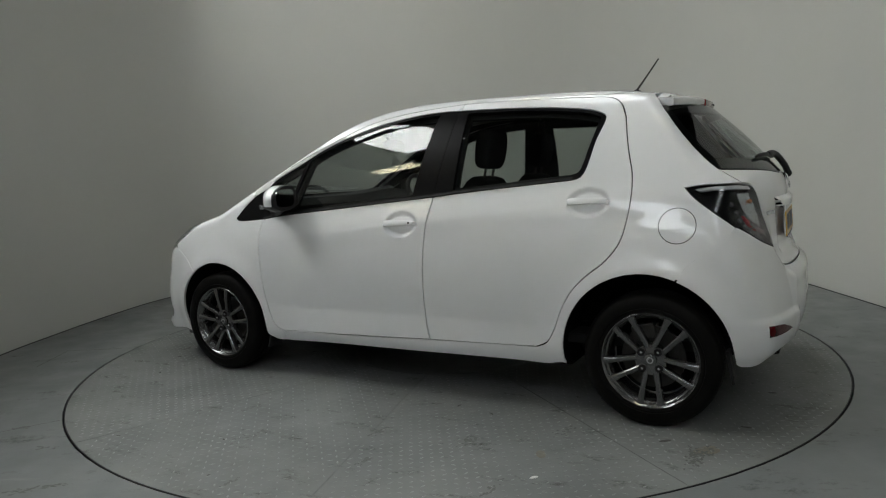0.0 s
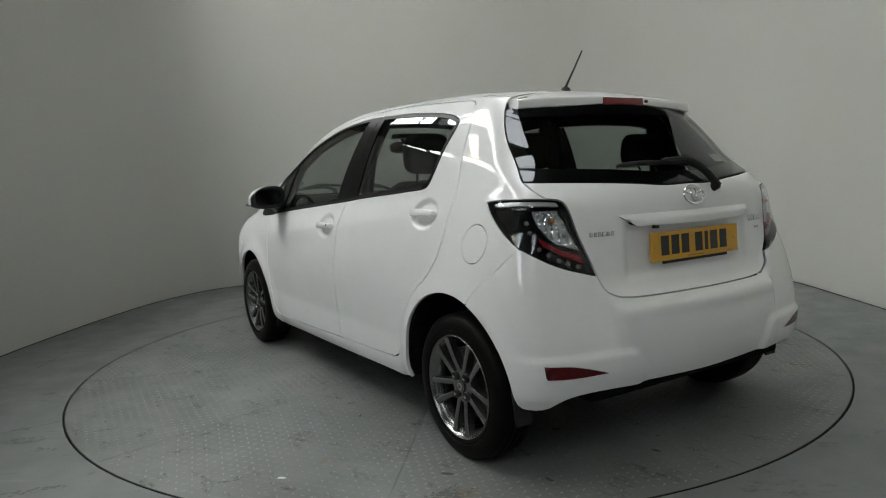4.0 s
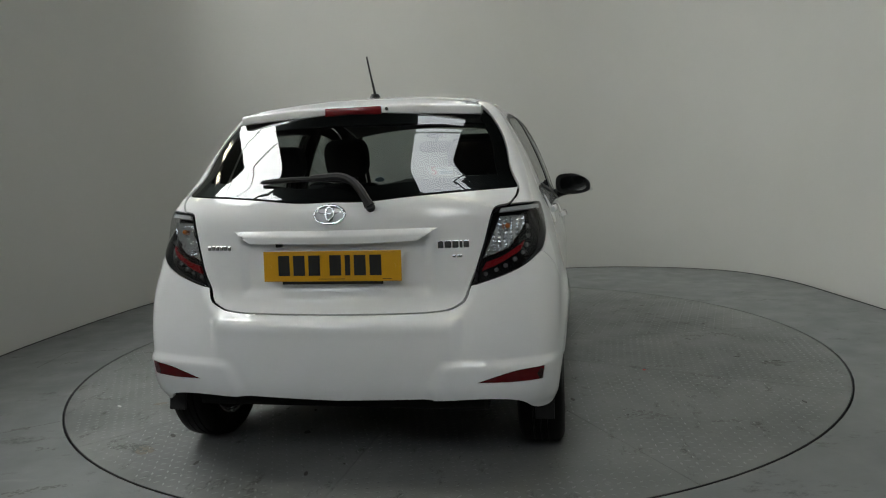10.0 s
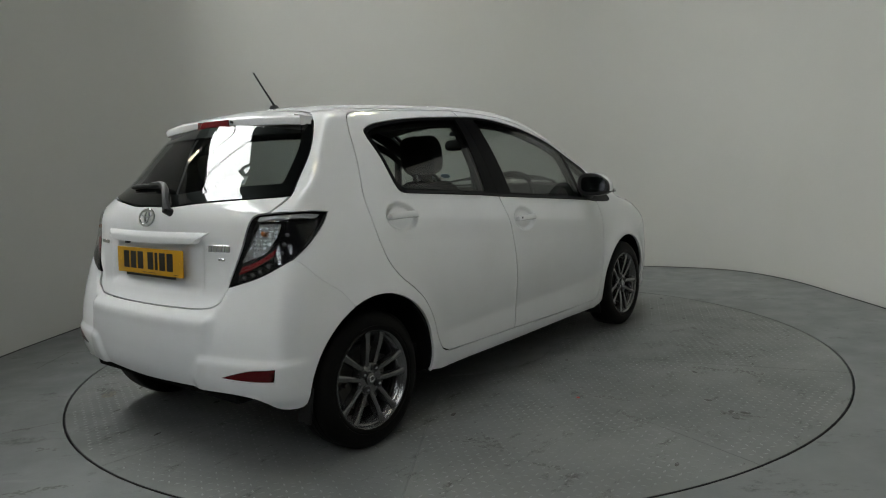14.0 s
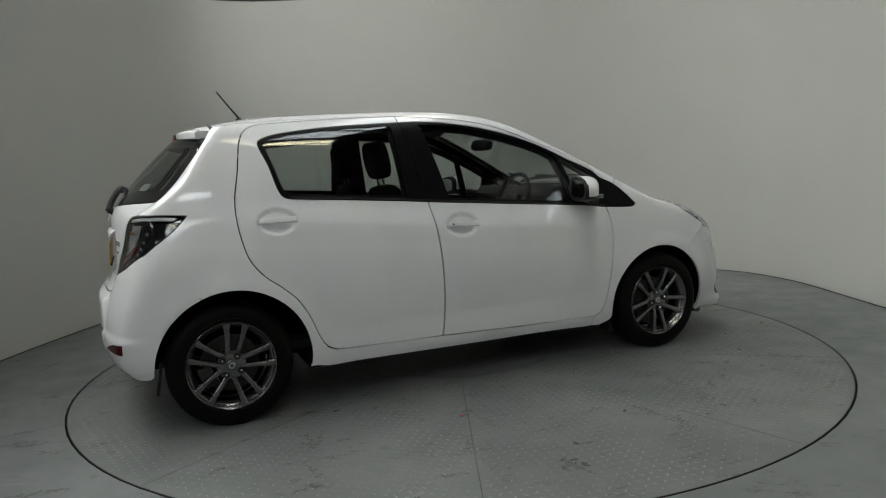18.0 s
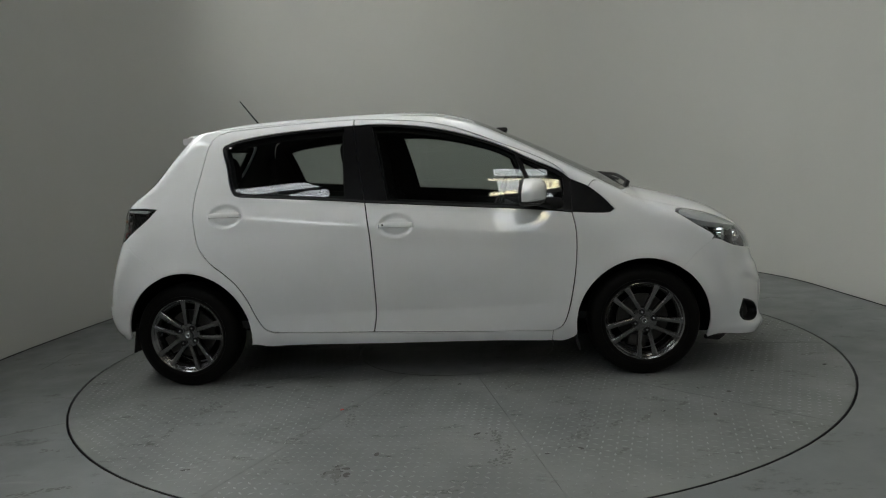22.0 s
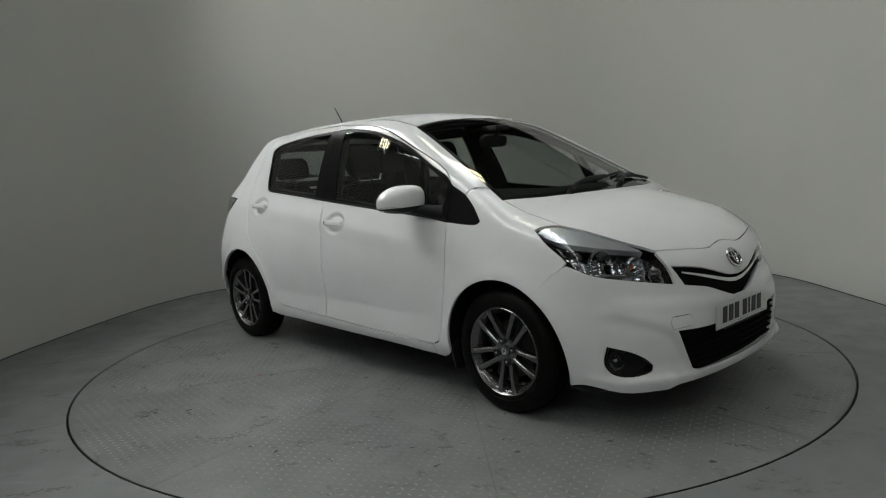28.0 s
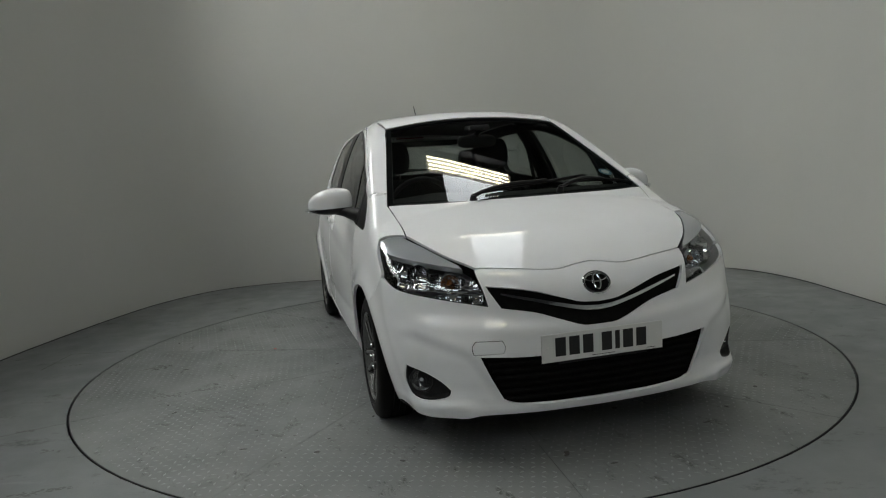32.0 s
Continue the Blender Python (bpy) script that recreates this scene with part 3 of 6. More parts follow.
def build_turntable():
    e = new("turntable")
    tagged(e, "round turntable of grey painted steel tread plates", "turntable")
    # the deck: ten sector plates round a middle plate, parted by narrow joints
    R, R0, first = 2.2165, .62, radians(-4)
    for k in range(10):
        a0, a1 = first + k * radians(36), first + (k + 1) * radians(36)
        w = .0010
        ring = [(R * math.cos(t), R * math.sin(t)) for t in np.linspace(a0 + w / R, a1 - w / R, 19)] + [(R0 * math.cos(t), R0 * math.sin(t)) for t in np.linspace(a1 - w / R0, a0 + w / R0, 9)]
        bm = bmesh.new()
        f = bm.faces.new([bm.verts.new((x, y, 0)) for x, y in ring])
        g = bmesh.ops.extrude_face_region(bm, geom=[f])
        bmesh.ops.translate(bm, verts=[q for q in g["geom"] if isinstance(q, bmesh.types.BMVert)], vec=(0, 0, -.02))
        part("deck_plate", bm, PLATE, e)
    bm = bmesh.new()
    lathe(bm, [(.0005, 0), (R0 - .003, 0), (R0 - .003, -.02)], Matrix(), 48)
    part("centre_plate", bm, PLATE, e)
    bm = bmesh.new()
    lathe(bm, [(2.2162, -.001), (2.2205, -.001), (2.2205, -.06), (2.2162, -.06)], Matrix(), 128, True)
    part("edge_ring", bm, BLACK_PLASTIC, e, "thin black edge band")
    bm = bmesh.new()
    bmesh.ops.create_circle(bm, cap_ends=True, segments=64, radius=2.2, matrix=Matrix.Translation((0, 0, -.022)))
    part("under_deck", bm, GAP, e)
    # tread studs: small almond bumps in alternate directions
    rng = np.random.default_rng(3)
    verts, faces = [], []
    pitch = .041
    for sec in range(10):
        mid = first + (sec + .5) * radians(36)
        cm, sm = math.cos(mid), math.sin(mid)
        for i in range(14, 54):
          for j in range(-18, 19):
            px, py = i * pitch, j * pitch
            if px * px + py * py > 2.18 ** 2 or px * px + py * py < .66 ** 2 or abs(math.atan2(py, px)) > radians(18) - .012 / math.hypot(px, py):
                continue
            x, y = px * cm - py * sm, px * sm + py * cm
            a = mid + radians(45 if (i + j) % 2 else -45)
            c, s, k = math.cos(a), math.sin(a), len(verts)
            L, W, H = .0138, .0048, .0015
            for u, w, h in ((-L, 0, 0), (0, -W, 0), (L, 0, 0), (0, W, 0), (-L * .45, 0, H), (L * .45, 0, H)):
                verts.append((x + u * c - w * s, y + u * s + w * c, h))
            faces += [(k, k + 1, k + 4), (k + 1, k + 5, k + 4), (k + 1, k + 2, k + 5), (k + 2, k + 3, k + 5), (k + 3, k + 4, k + 5), (k + 3, k, k + 4)]
    st = raw("tread_studs", verts, faces, STUD, e, "worn raised tread studs", smooth=True)
    st["kind"] = "stuff"
    # marks that lie on the deck
    def blot(name, x, y, r, material, label, seed, h=.0012, stretch=1.0, turn_=0.0):
        rng = np.random.default_rng(seed)
        n = 22
        rr = r * (1 + .35 * rng.standard_normal(n).cumsum() / 4)
        rr = np.clip((rr + np.roll(rr, 1) + np.roll(rr, -1)) / 3, r * .4, r * 1.6)
        ring = [(x + rr[k] * (stretch * math.cos(2 * math.pi * k / n) * math.cos(turn_) - math.sin(2 * math.pi * k / n) * math.sin(turn_)),
                 y + rr[k] * (stretch * math.cos(2 * math.pi * k / n) * math.sin(turn_) + math.sin(2 * math.pi * k / n) * math.cos(turn_))) for k in range(n)]
        v = [(x, y, h)] + [(x + (a - x) * .8, y + (b - y) * .8, h) for a, b in ring] + [(a, b, .0002) for a, b in ring]
        f = [(0, 1 + k, 1 + (k + 1) % n) for k in range(n)] + [(1 + k, n + 1 + k, n + 1 + (k + 1) % n, 1 + (k + 1) % n) for k in range(n)]
        raw(name, v, f, material, e, label)
    blot("scrap", -.490, -1.135, .011, RED_MARK, "small red plastic scrap", 5, .003)
    blot("dirt_mark", 2.012, -.600, .014, OIL, "dark dirt spot", 7, .002)
    blot("scrape", -1.13, 1.365, .030, OCHRE, "ochre paint scrape", 8, .0008, 1.6, 2.0)
    blot("scrape", -1.715, 1.09, .035, OCHRE, "brown stain", 9, .0008, 1.7, 1.0)
    for k in range(7):
        blot("dirt_mark", -.345 + .022 * math.cos(2.4 * k) * k ** .5, -1.838 + .022 * math.sin(2.4 * k) * k ** .5, .012, OIL, "dark scuff", 20 + k, .0006, 1.5, k)
    rng = np.random.default_rng(12)
    for k in range(46):
        a, r = rng.uniform(0, 2 * math.pi), 2.1 * math.sqrt(rng.uniform(.12, 1))
        blot("dirt_mark", r * math.cos(a), r * math.sin(a), rng.uniform(.003, .010), OIL, "dark dirt spot", 60 + k, .0008, rng.uniform(1, 2.6), rng.uniform(0, 3))
    smears(e, [(-0.346, -1.856, 1.74, 0.1, 0.022, 26), (-1.206, -1.056, 1.74, 0.13, 0.04, 34), (0.271, -1.533, 1.74, 0.14, 0.03, 26), (0.667, -1.298, 1.74, 0.12, 0.03, 18), (-0.417, -1.263, 1.74, 0.16, 0.03, 26), (-1.246, -1.408, 1.74, 0.06, 0.02, 12), (-1.67, 1.158, 1.74, 0.1, 0.04, 30), (-1.072, 1.736, 1.74, 0.06, 0.02, 10), (-0.372, -1.843, 1.06, 0.07, 0.02, 22), (0.296, -1.723, 1.06, 0.09, 0.03, 26), (0.628, -1.479, 1.06, 0.14, 0.05, 36), (0.787, -1.392, 1.06, 0.05, 0.015, 14), (0.926, -1.332, 1.06, 0.05, 0.02, 16), (-1.175, -1.094, 1.06, 0.12, 0.02, 16)], 300)
    smears(e, [(-0.591, -1.43, 1.06, 0.08, 0.02, 12), (0.348, -0.826, 1.06, 0.06, 0.02, 12), (1.138, -1.157, 1.06, 0.06, 0.02, 12), (-0.477, -1.139, 1.06, 0.02, 0.01, 6), (0.777, -1.672, 1.06, 0.04, 0.01, 8), (0.396, 1.397, 1.37, 0.07, 0.02, 14), (0.126, 1.679, 1.37, 0.1, 0.03, 18), (-0.379, 1.427, 1.37, 0.07, 0.02, 16), (-0.507, 1.7, 1.37, 0.05, 0.015, 10), (-0.797, 1.362, 1.37, 0.06, 0.03, 18), (-1.135, 1.109, 1.37, 0.1, 0.03, 16), (-0.14, 2.055, 1.37, 0.06, 0.015, 10), (-1.7, 1.146, 1.37, 0.12, 0.03, 34)], 314)
    blot("scrap", -1.180, 1.574, .008, STICKER, "small white paper scrap", 91, .003, 2.2, 1.0)
    return e


turntable = build_turntable()
smears(None, [(-2.099, -1.176, 0.25, 0.05, 0.02, 12), (-1.637, -1.856, 0.25, 0.14, 0.02, 30), (-1.826, -1.442, 0.25, 0.07, 0.02, 10), (-2.498, 0.024, 0.25, 0.05, 0.02, 8), (1.691, -1.192, 0.25, 0.06, 0.01, 5)], 700)
floor_joint([(-2.67, -.06), (-2.675, .14), (-2.68, .33)], .0022)
floor_joint([(-2.68, .33), (-2.5, .325), (-2.3, .32)], .0022)
floor_joint([(-2.4, -1.36), (-2.05, -1.15), (-1.95, -1.09)], .002)


# ---- the car ----
car = new("car")
tagged(car, "white five-door hatchback with grey alloy wheels, parked on the turntable", "car")
CAR_AT = (-.1994, .1171)
LEAN = Matrix.Translation((0, 0, .008)) @ Matrix.Rotation(.0102, 4, "X") @ Matrix.Rotation(.004, 4, "Y")        # the body leans a little on its springs


def S(run):
    return place("side", run)


def T(run):
    return place("top", run)


def FR(run):
    return place("front", run)


def RE(run):
    return place("rear", run)


def arc(cx, cz, r, a0, a1, n=14):
    """Points on an arch in side view; 0 points back, 90 up, 180 forward."""
    return [(cx - r * math.cos(radians(a0 + (a1 - a0) * k / n)), cz + r * math.sin(radians(a0 + (a1 - a0) * k / n))) for k in range(n + 1)]


def ring3(proj, *runs, step=0.02):
    """An outline in proj from runs of points in space."""
    return loop(*[flat(proj, np.asarray(r)) for r in runs], step=step)


DOOR_TOP_R = [(-1.123, 1.317), (-1.096, 1.374), (-1.043, 1.408), (-.885, 1.423), (-.57, 1.438), (-.287, 1.444)]
DOOR_TOP_F = [(-.287, 1.444), (-.10, 1.432), (.21, 1.388), (.51, 1.278), (.815, 1.138), (.893, 1.060)]
REAR_EDGE = [(-1.123, 1.317), (-1.149, 1.172), (-1.174, 1.06), (-1.178, .968), (-1.167, .879), (-1.138, .774), (-1.075, .691), (-1.003, .634), (-.933, .565), (-.880, .477), (-.840, .380),
             (-.802, .318), (-.749, .292)]
B_LOW = [(-.211, .988), (-.184, .80), (-.172, .561), (-.174, .375), (-.19, .284)]
B_HIGH = [(-.283, 1.406), (-.25, 1.22), (-.211, .988)]
FOOT_R = [(-.749, .292), (-.19, .284)]
FOOT_F = [(-.19, .284), (.30, .271), (.775, .262)]
DOOR_FRONT = [(.893, .889), (.908, .81), (.909, .683), (.887, .50), (.849, .336), (.822, .284), (.775, .262)]
DLO_FOOT_R = [(-.91, 1.045), (-.363, 1.003), (-.211, .988)]
DLO_FOOT_F = [(-.211, .988), (.30, .946), (.789, .904), (.893, .889)]
DLO_REAR = [(-1.020, 1.333), (-1.032, 1.318), (-.997, 1.21), (-.965, 1.088), (-.945, 1.056), (-.91, 1.045)]
DLO_TOP_R = [(-1.020, 1.333), (-.969, 1.352), (-.816, 1.376), (-.6, 1.394), (-.351, 1.404), (-.283, 1.406)]
DLO_TOP_F = [(-.283, 1.406), (-.189, 1.408), (-.039, 1.399), (.147, 1.372), (.332, 1.326), (.516, 1.261), (.697, 1.171), (.846, 1.10), (.893, 1.060)]
SAIL_TOP = [(.893, 1.060), (.985, 1.018), (1.06, .955), (1.113, .895)]
SAIL_FOOT = [(1.113, .895), (1.095, .882), (1.03, .880), (.893, .889)]
ARCH_F, ARCH_R = (1.25, .285, .350), (-1.234, .288, .356)
WS_EDGE = [(.395, .515), (.6, .553), (.9, .615), (1.06, .648), (1.172, .672)]
ROOF_EDGE = [(.395, .515), (0, .522), (-.6, .515), (-1.0, .50), (-1.225, .484)]
WS_FOOT = [(1.172, .672), (1.238, .45), (1.278, .2), (1.288, 0)]
WS_HEAD = [(.395, .515), (.374, .3), (.357, 0)]
HOOD_SIDE = [(1.165, .668), (1.25, .656), (1.349, .651), (1.42, .652), (1.495, .657)]
HOOD_LAMP = [(1.495, .657), (1.62, .612), (1.738, .542), (1.83, .456)]
HOOD_LIP = [(1.83, .456), (1.86, .37), (1.888, .27), (1.904, .2), (1.912, .128), (1.904, .06), (1.898, 0)]
LAMP_LOW = np.array([(1.904, .430, .613), (1.818, .610, .647), (1.706, .740, .681), (1.617, .780, .722)])
LAMP_TAIL = np.array([(1.617, .780, .722), (1.60, .782, .742), (1.51, .777, .800), (1.429, .748, .852)])
LAMP_TIP = np.array([(1.429, .748, .852), (1.440, .716, .870), (1.465, .682, .876), (1.495, .657, .875)])
LAMP_IN = np.array([(1.83, .456, .748), (1.876, .440, .680), (1.904, .430, .613)])
SEAM_F = [(1.443, .577), (1.53, .658), (1.617, .722)]
SEAM_R = [(-1.587, .830), (-1.52, .757), (-1.42, .683), (-1.372, .616)]
GATE_SIDE = [(-1.235, 1.396), (-1.25, 1.378), (-1.268, 1.350), (-1.35, 1.238), (-1.44, 1.130), (-1.512, 1.066), (-1.555, 1.037), (-1.602, 1.003)]
TAIL_TOP = [(-1.602, 1.003), (-1.555, 1.006), (-1.46, 1.004), (-1.392, .996)]
TAIL_LOW = [(-1.392, .996), (-1.434, .952), (-1.515, .887), (-1.587, .830)]
TAIL_BELOW = np.array([(-1.587, .742, .830), (-1.662, .640, .766), (-1.702, .497, .722)])
TAIL_IN = np.array([(-1.702, .497, .722), (-1.671, .549, .860), (-1.634, .590, .990), (-1.602, .635, 1.003)])
GATE_FOOT = np.array([(-1.702, .497, .722), (-1.722, .475, .670), (-1.745, .440, .645), (-1.760, .376, .635), (-1.777, .208, .631), (-1.785, 0, .630)])
GLASS_FOOT = [(.632, 1.064), (.42, 1.055), (.287, 1.047), (.12, 1.034), (0, 1.036)]

# left and right halves of what comes in pairs hang under these
L2 = (car, car)


def dent(cx, cz, a, b, d):
    def f(uv, p):
        r = ((p[:, 0] - cx) / a) ** 2 + ((p[:, 2] - cz) / b) ** 2
        return -d * smooth01((1.10 - r) / .34) * (1 - .25 * np.clip(1 - r, 0, 1))
    return f


def smooth01(t):
    t = np.clip(t, 0, 1)
    return t * t * (3 - 2 * t)


# body side: quarter, sill, roof rail and windscreen pillar
side_runs = [T(WS_EDGE[:4][::-1]), T(ROOF_EDGE), S([(-1.228, 1.405), (-1.235, 1.396)]), S(GATE_SIDE), S(TAIL_TOP), S(TAIL_LOW), S(SEAM_R), S(arc(*ARCH_R, 68, 187)),
             S([(-.881, .245), (-.889, .222)]), S([(-.889, .222), (-.164, .210), (.70, .197), (.768, .197)]), S([(.768, .197), (.775, .262)]), S(FOOT_F[::-1]), S(FOOT_R[::-1]), S(REAR_EDGE[::-1]),
             S(DOOR_TOP_R), S(DOOR_TOP_F), S(SAIL_TOP[:2]), S([(.985, 1.018), (1.02, 1.05)])]
side_runs.append(np.array([side_runs[-1][-1], side_runs[0][0]]))
SIDE = ring3("slant", *side_runs)
FLAP = flat("slant", S([(-1.37 + .074 * math.cos(a), .842 + .072 * math.sin(a)) for a in np.linspace(0, 2 * math.pi, 40)[:-1]]))
panel("body_side", "slant", SIDE, PAINT, (car,), holes=(FLAP,), sides=(1,), gap=.0018)
panel("body_side", "slant", SIDE, PAINT, (car,), sides=(-1,), gap=.0018)
panel("fuel_flap", "slant", FLAP, PAINT, (car,), "round white fuel flap", sides=(1,), gap=.0015)

fender_runs = [S(SAIL_TOP[1:]), S(SAIL_FOOT), S(DOOR_FRONT), S([(.775, .262), (.768, .197)]), S([(.768, .197), (.86, .205), (.895, .228), (.903, .250)]), S(arc(*ARCH_F, -6, 122)),
               S(SEAM_F), LAMP_TAIL, LAMP_TIP, T(HOOD_SIDE[::-1]), T([(1.165, .668), (1.172, .672)]), T(WS_EDGE[3:][::-1]), ]
fender_runs.append(np.array([fender_runs[-1][-1], side_runs[-2][-1]]))
fender_runs.append(S([(1.02, 1.05), (.985, 1.018)]))
panel("front_fender", "slant", ring3("slant", *fender_runs), PAINT, L2, gap=.0018)

# doors
door_f = [new("front_door"), new("front_door")]
door_r = [new("rear_door"), new("rear_door")]
for e in door_f + door_r:
    e.parent = car


def scoop(cx, cz):
    return dent(cx, cz, .092, .058, .017)


panel("door_skin", "side", loop(B_LOW, FOOT_R[::-1], REAR_EDGE[::-1], DOOR_TOP_R, [(-.287, 1.444), (-.283, 1.406)], DLO_TOP_R[::-1], DLO_REAR, DLO_FOOT_R), PAINT, door_r, off=scoop(-.992, .944), step=.010)
panel("door_skin", "side", loop(B_LOW[::-1], DLO_FOOT_F, DOOR_FRONT, FOOT_F[::-1]), PAINT, door_f, off=scoop(-.042, .858), step=.010)
panel("door_frame_top", "side", loop(DOOR_TOP_F, DLO_TOP_F[::-1], [(-.283, 1.406), (-.287, 1.444)]), PAINT, door_f)

REAR_PANE = loop([(-.336, 1.388), (-.318, 1.018)], [(-.318, 1.018), (-.62, 1.040), (-.905, 1.064)], [(-.905, 1.064), (-.932, 1.074), (-.948, 1.095), (-.982, 1.215), (-1.012, 1.318)],
                 [(-1.012, 1.318), (-.963, 1.337), (-.812, 1.361), (-.6, 1.379), (-.336, 1.388)])
panel("window_frame", "side", loop(DLO_FOOT_R, B_HIGH[::-1], DLO_TOP_R[::-1], DLO_REAR), BLACK_GLOSS, door_r, "black window surround", holes=(REAR_PANE,), off=.001, gap=.001, depth=.02)
panel("window_pane", "side", REAR_PANE, SIDE_GLASS, door_r, "clear glass", gap=0, off=-.002, depth=0)
FRONT_PANE = loop([(-.175, 1.392), (-.13, 1.2), (-.088, .998)], [(-.088, .998), (.30, .966), (.700, .930)], [(.700, .930), (.655, 1.06), (.605, 1.200)],
                  [(.605, 1.200), (.51, 1.248), (.325, 1.311), (.145, 1.357), (-.04, 1.384), (-.175, 1.392)])
QUARTER = loop([(.632, 1.187), (.682, 1.06), (.722, .930)], [(.722, .930), (.83, .921)], [(.83, .921), (.855, 1.0), (.850, 1.070)], [(.850, 1.070), (.74, 1.133), (.632, 1.187)])
panel("window_frame", "side", loop(DLO_FOOT_F, [(.893, .889), (.893, 1.060)], DLO_TOP_F[::-1], B_HIGH), BLACK_GLOSS, door_f, "black window surround", holes=(FRONT_PANE, QUARTER), off=.001, gap=.001, depth=.02)
panel("window_pane", "side", FRONT_PANE, SIDE_GLASS, door_f, "clear glass", gap=0, off=-.002, depth=0)
panel("quarter_pane", "side", QUARTER, SIDE_GLASS, door_f, "small clear quarter glass", gap=0, off=-.002, depth=0)
panel("sail_panel", "side", loop(SAIL_TOP, SAIL_FOOT, [(.893, .889), (.893, 1.060)]), BLACK_GLOSS, L2, "black triangular pillar cover", gap=.001)
# moulding along the foot of the panes
panel("belt_moulding", "side", loop(DLO_FOOT_R, [(-.211, .988), (-.211, .998)], [(-.211, .998), (-.363, 1.013), (-.91, 1.056)], [(-.91, 1.056), (-.91, 1.045)]), BLACK_PLASTIC, door_r, off=.005, gap=0, depth=.008)
panel("belt_moulding", "side", loop(DLO_FOOT_F, [(.893, .889), (.893, .899)], [(.893, .899), (.789, .914), (.30, .956), (-.211, .998)], [(-.211, .998), (-.211, .988)]), BLACK_PLASTIC, door_f, off=.005, gap=0, depth=.008)

# roof, windscreen, bonnet
roof_runs = [[(x, y) for x, y in WS_HEAD], mirror_uv(WS_HEAD, 1), mirror_uv(ROOF_EDGE, 1)[::-1], [(-1.225, -.484), (-1.225, .484)], ROOF_EDGE[::-1]]
panel("roof", "top", loop(*roof_runs), PAINT, (car,), sides=(1,), step=.03)
ws_runs = [WS_EDGE, WS_FOOT, mirror_uv(WS_FOOT, 1), mirror_uv(WS_EDGE, 1), mirror_uv(WS_HEAD, 1)[::-1], WS_HEAD[::-1]]
WS = loop(*ws_runs)
panel("windscreen", "top", WS, SIDE_GLASS, (car,), "clear raked windscreen", sides=(1,), gap=.002, off=-.002, depth=0, step=.03)
panel("windscreen_border", "top", WS, BLACK_GLOSS, (car,), "black border of the windscreen", sides=(1,), gap=.002, off=-.005, depth=.01, holes=(inset(WS, .030),))
hood_runs = [HOOD_SIDE, HOOD_LAMP, HOOD_LIP, mirror_uv(HOOD_LIP, 1), mirror_uv(HOOD_LAMP, 1), mirror_uv(HOOD_SIDE, 1),
             [(1.165, -.668), (1.240, -.45), (1.280, -.2), (1.290, 0), (1.280, .2), (1.240, .45), (1.165, .668)]]
panel("bonnet", "top", loop(*hood_runs), PAINT, (car,), sides=(1,), step=.022, gap=.003)

# front bumper with its openings
FOOT_N = np.array([(1.590, .805, .216), (1.66, .765, .203), (1.76, .66, .194), (1.825, .53, .192), (1.850, .47, .200), (1.90, .22, .194), (1.915, 0, .192)])
arch_front = np.concatenate([S(arc(*ARCH_F, 122, 194, 10)), S([(1.590, .190)])])


def flip3(r):
    q = np.array(r, float)[::-1].copy()
    q[:, 1] *= -1
    return q


top_half = [LAMP_LOW[::-1], LAMP_IN[::-1], T(HOOD_LIP)]
bump_runs = top_half + [flip3(r) for r in top_half[::-1]] + [flip3(S(SEAM_F))] + [arch_front * np.array([1, -1, 1])] + [np.concatenate([arch_front[-1:] * np.array([1, -1, 1]), (FOOT_N * np.array([1, -1, 1]))[1:]])] + \
            [np.concatenate([FOOT_N[::-1][:-1], arch_front[-1:]])] + [arch_front[::-1]] + [S(SEAM_F)]
UG_TOP = [(.433, .690), (.27, .664), (.15, .628), (.08, .606), (0, .599)]
UG_LOW = [(0, .513), (.07, .515), (.16, .545), (.25, .577), (.385, .604)]
LG_TOP, LG_LOW = [(.487, .427), (.30, .414), (0, .411)], [(0, .222), (.25, .226), (.37, .236), (.405, .252)]


def sym(runs):
    """An outline in the front view from the runs of its left half, from the middle line round to the middle line."""
    r = [FR(q) for q in runs]
    return ring3("nose", *(r + [flip3(q) for q in r[::-1]]))


UG = sym([UG_LOW, [UG_LOW[-1], UG_TOP[0]], UG_TOP])
LG = sym([LG_LOW, [LG_LOW[-1], (.45, .34), LG_TOP[0]], LG_TOP])
FOG = ring3("nose", FR([(.752, .388), (.69, .362), (.64, .33), (.606, .296)]), FR([(.606, .296), (.612, .275), (.645, .262), (.70, .256), (.735, .268), (.752, .31), (.752, .388)]))
FOG_R = FOG * np.array([-1, 1])
TOW = ring3("nose", FR([(-.400, .484), (-.50, .486)]), FR([(-.50, .486), (-.516, .465), (-.512, .436)]), FR([(-.512, .436), (-.40, .436)]), FR([(-.40, .436), (-.390, .460), (-.400, .484)]))


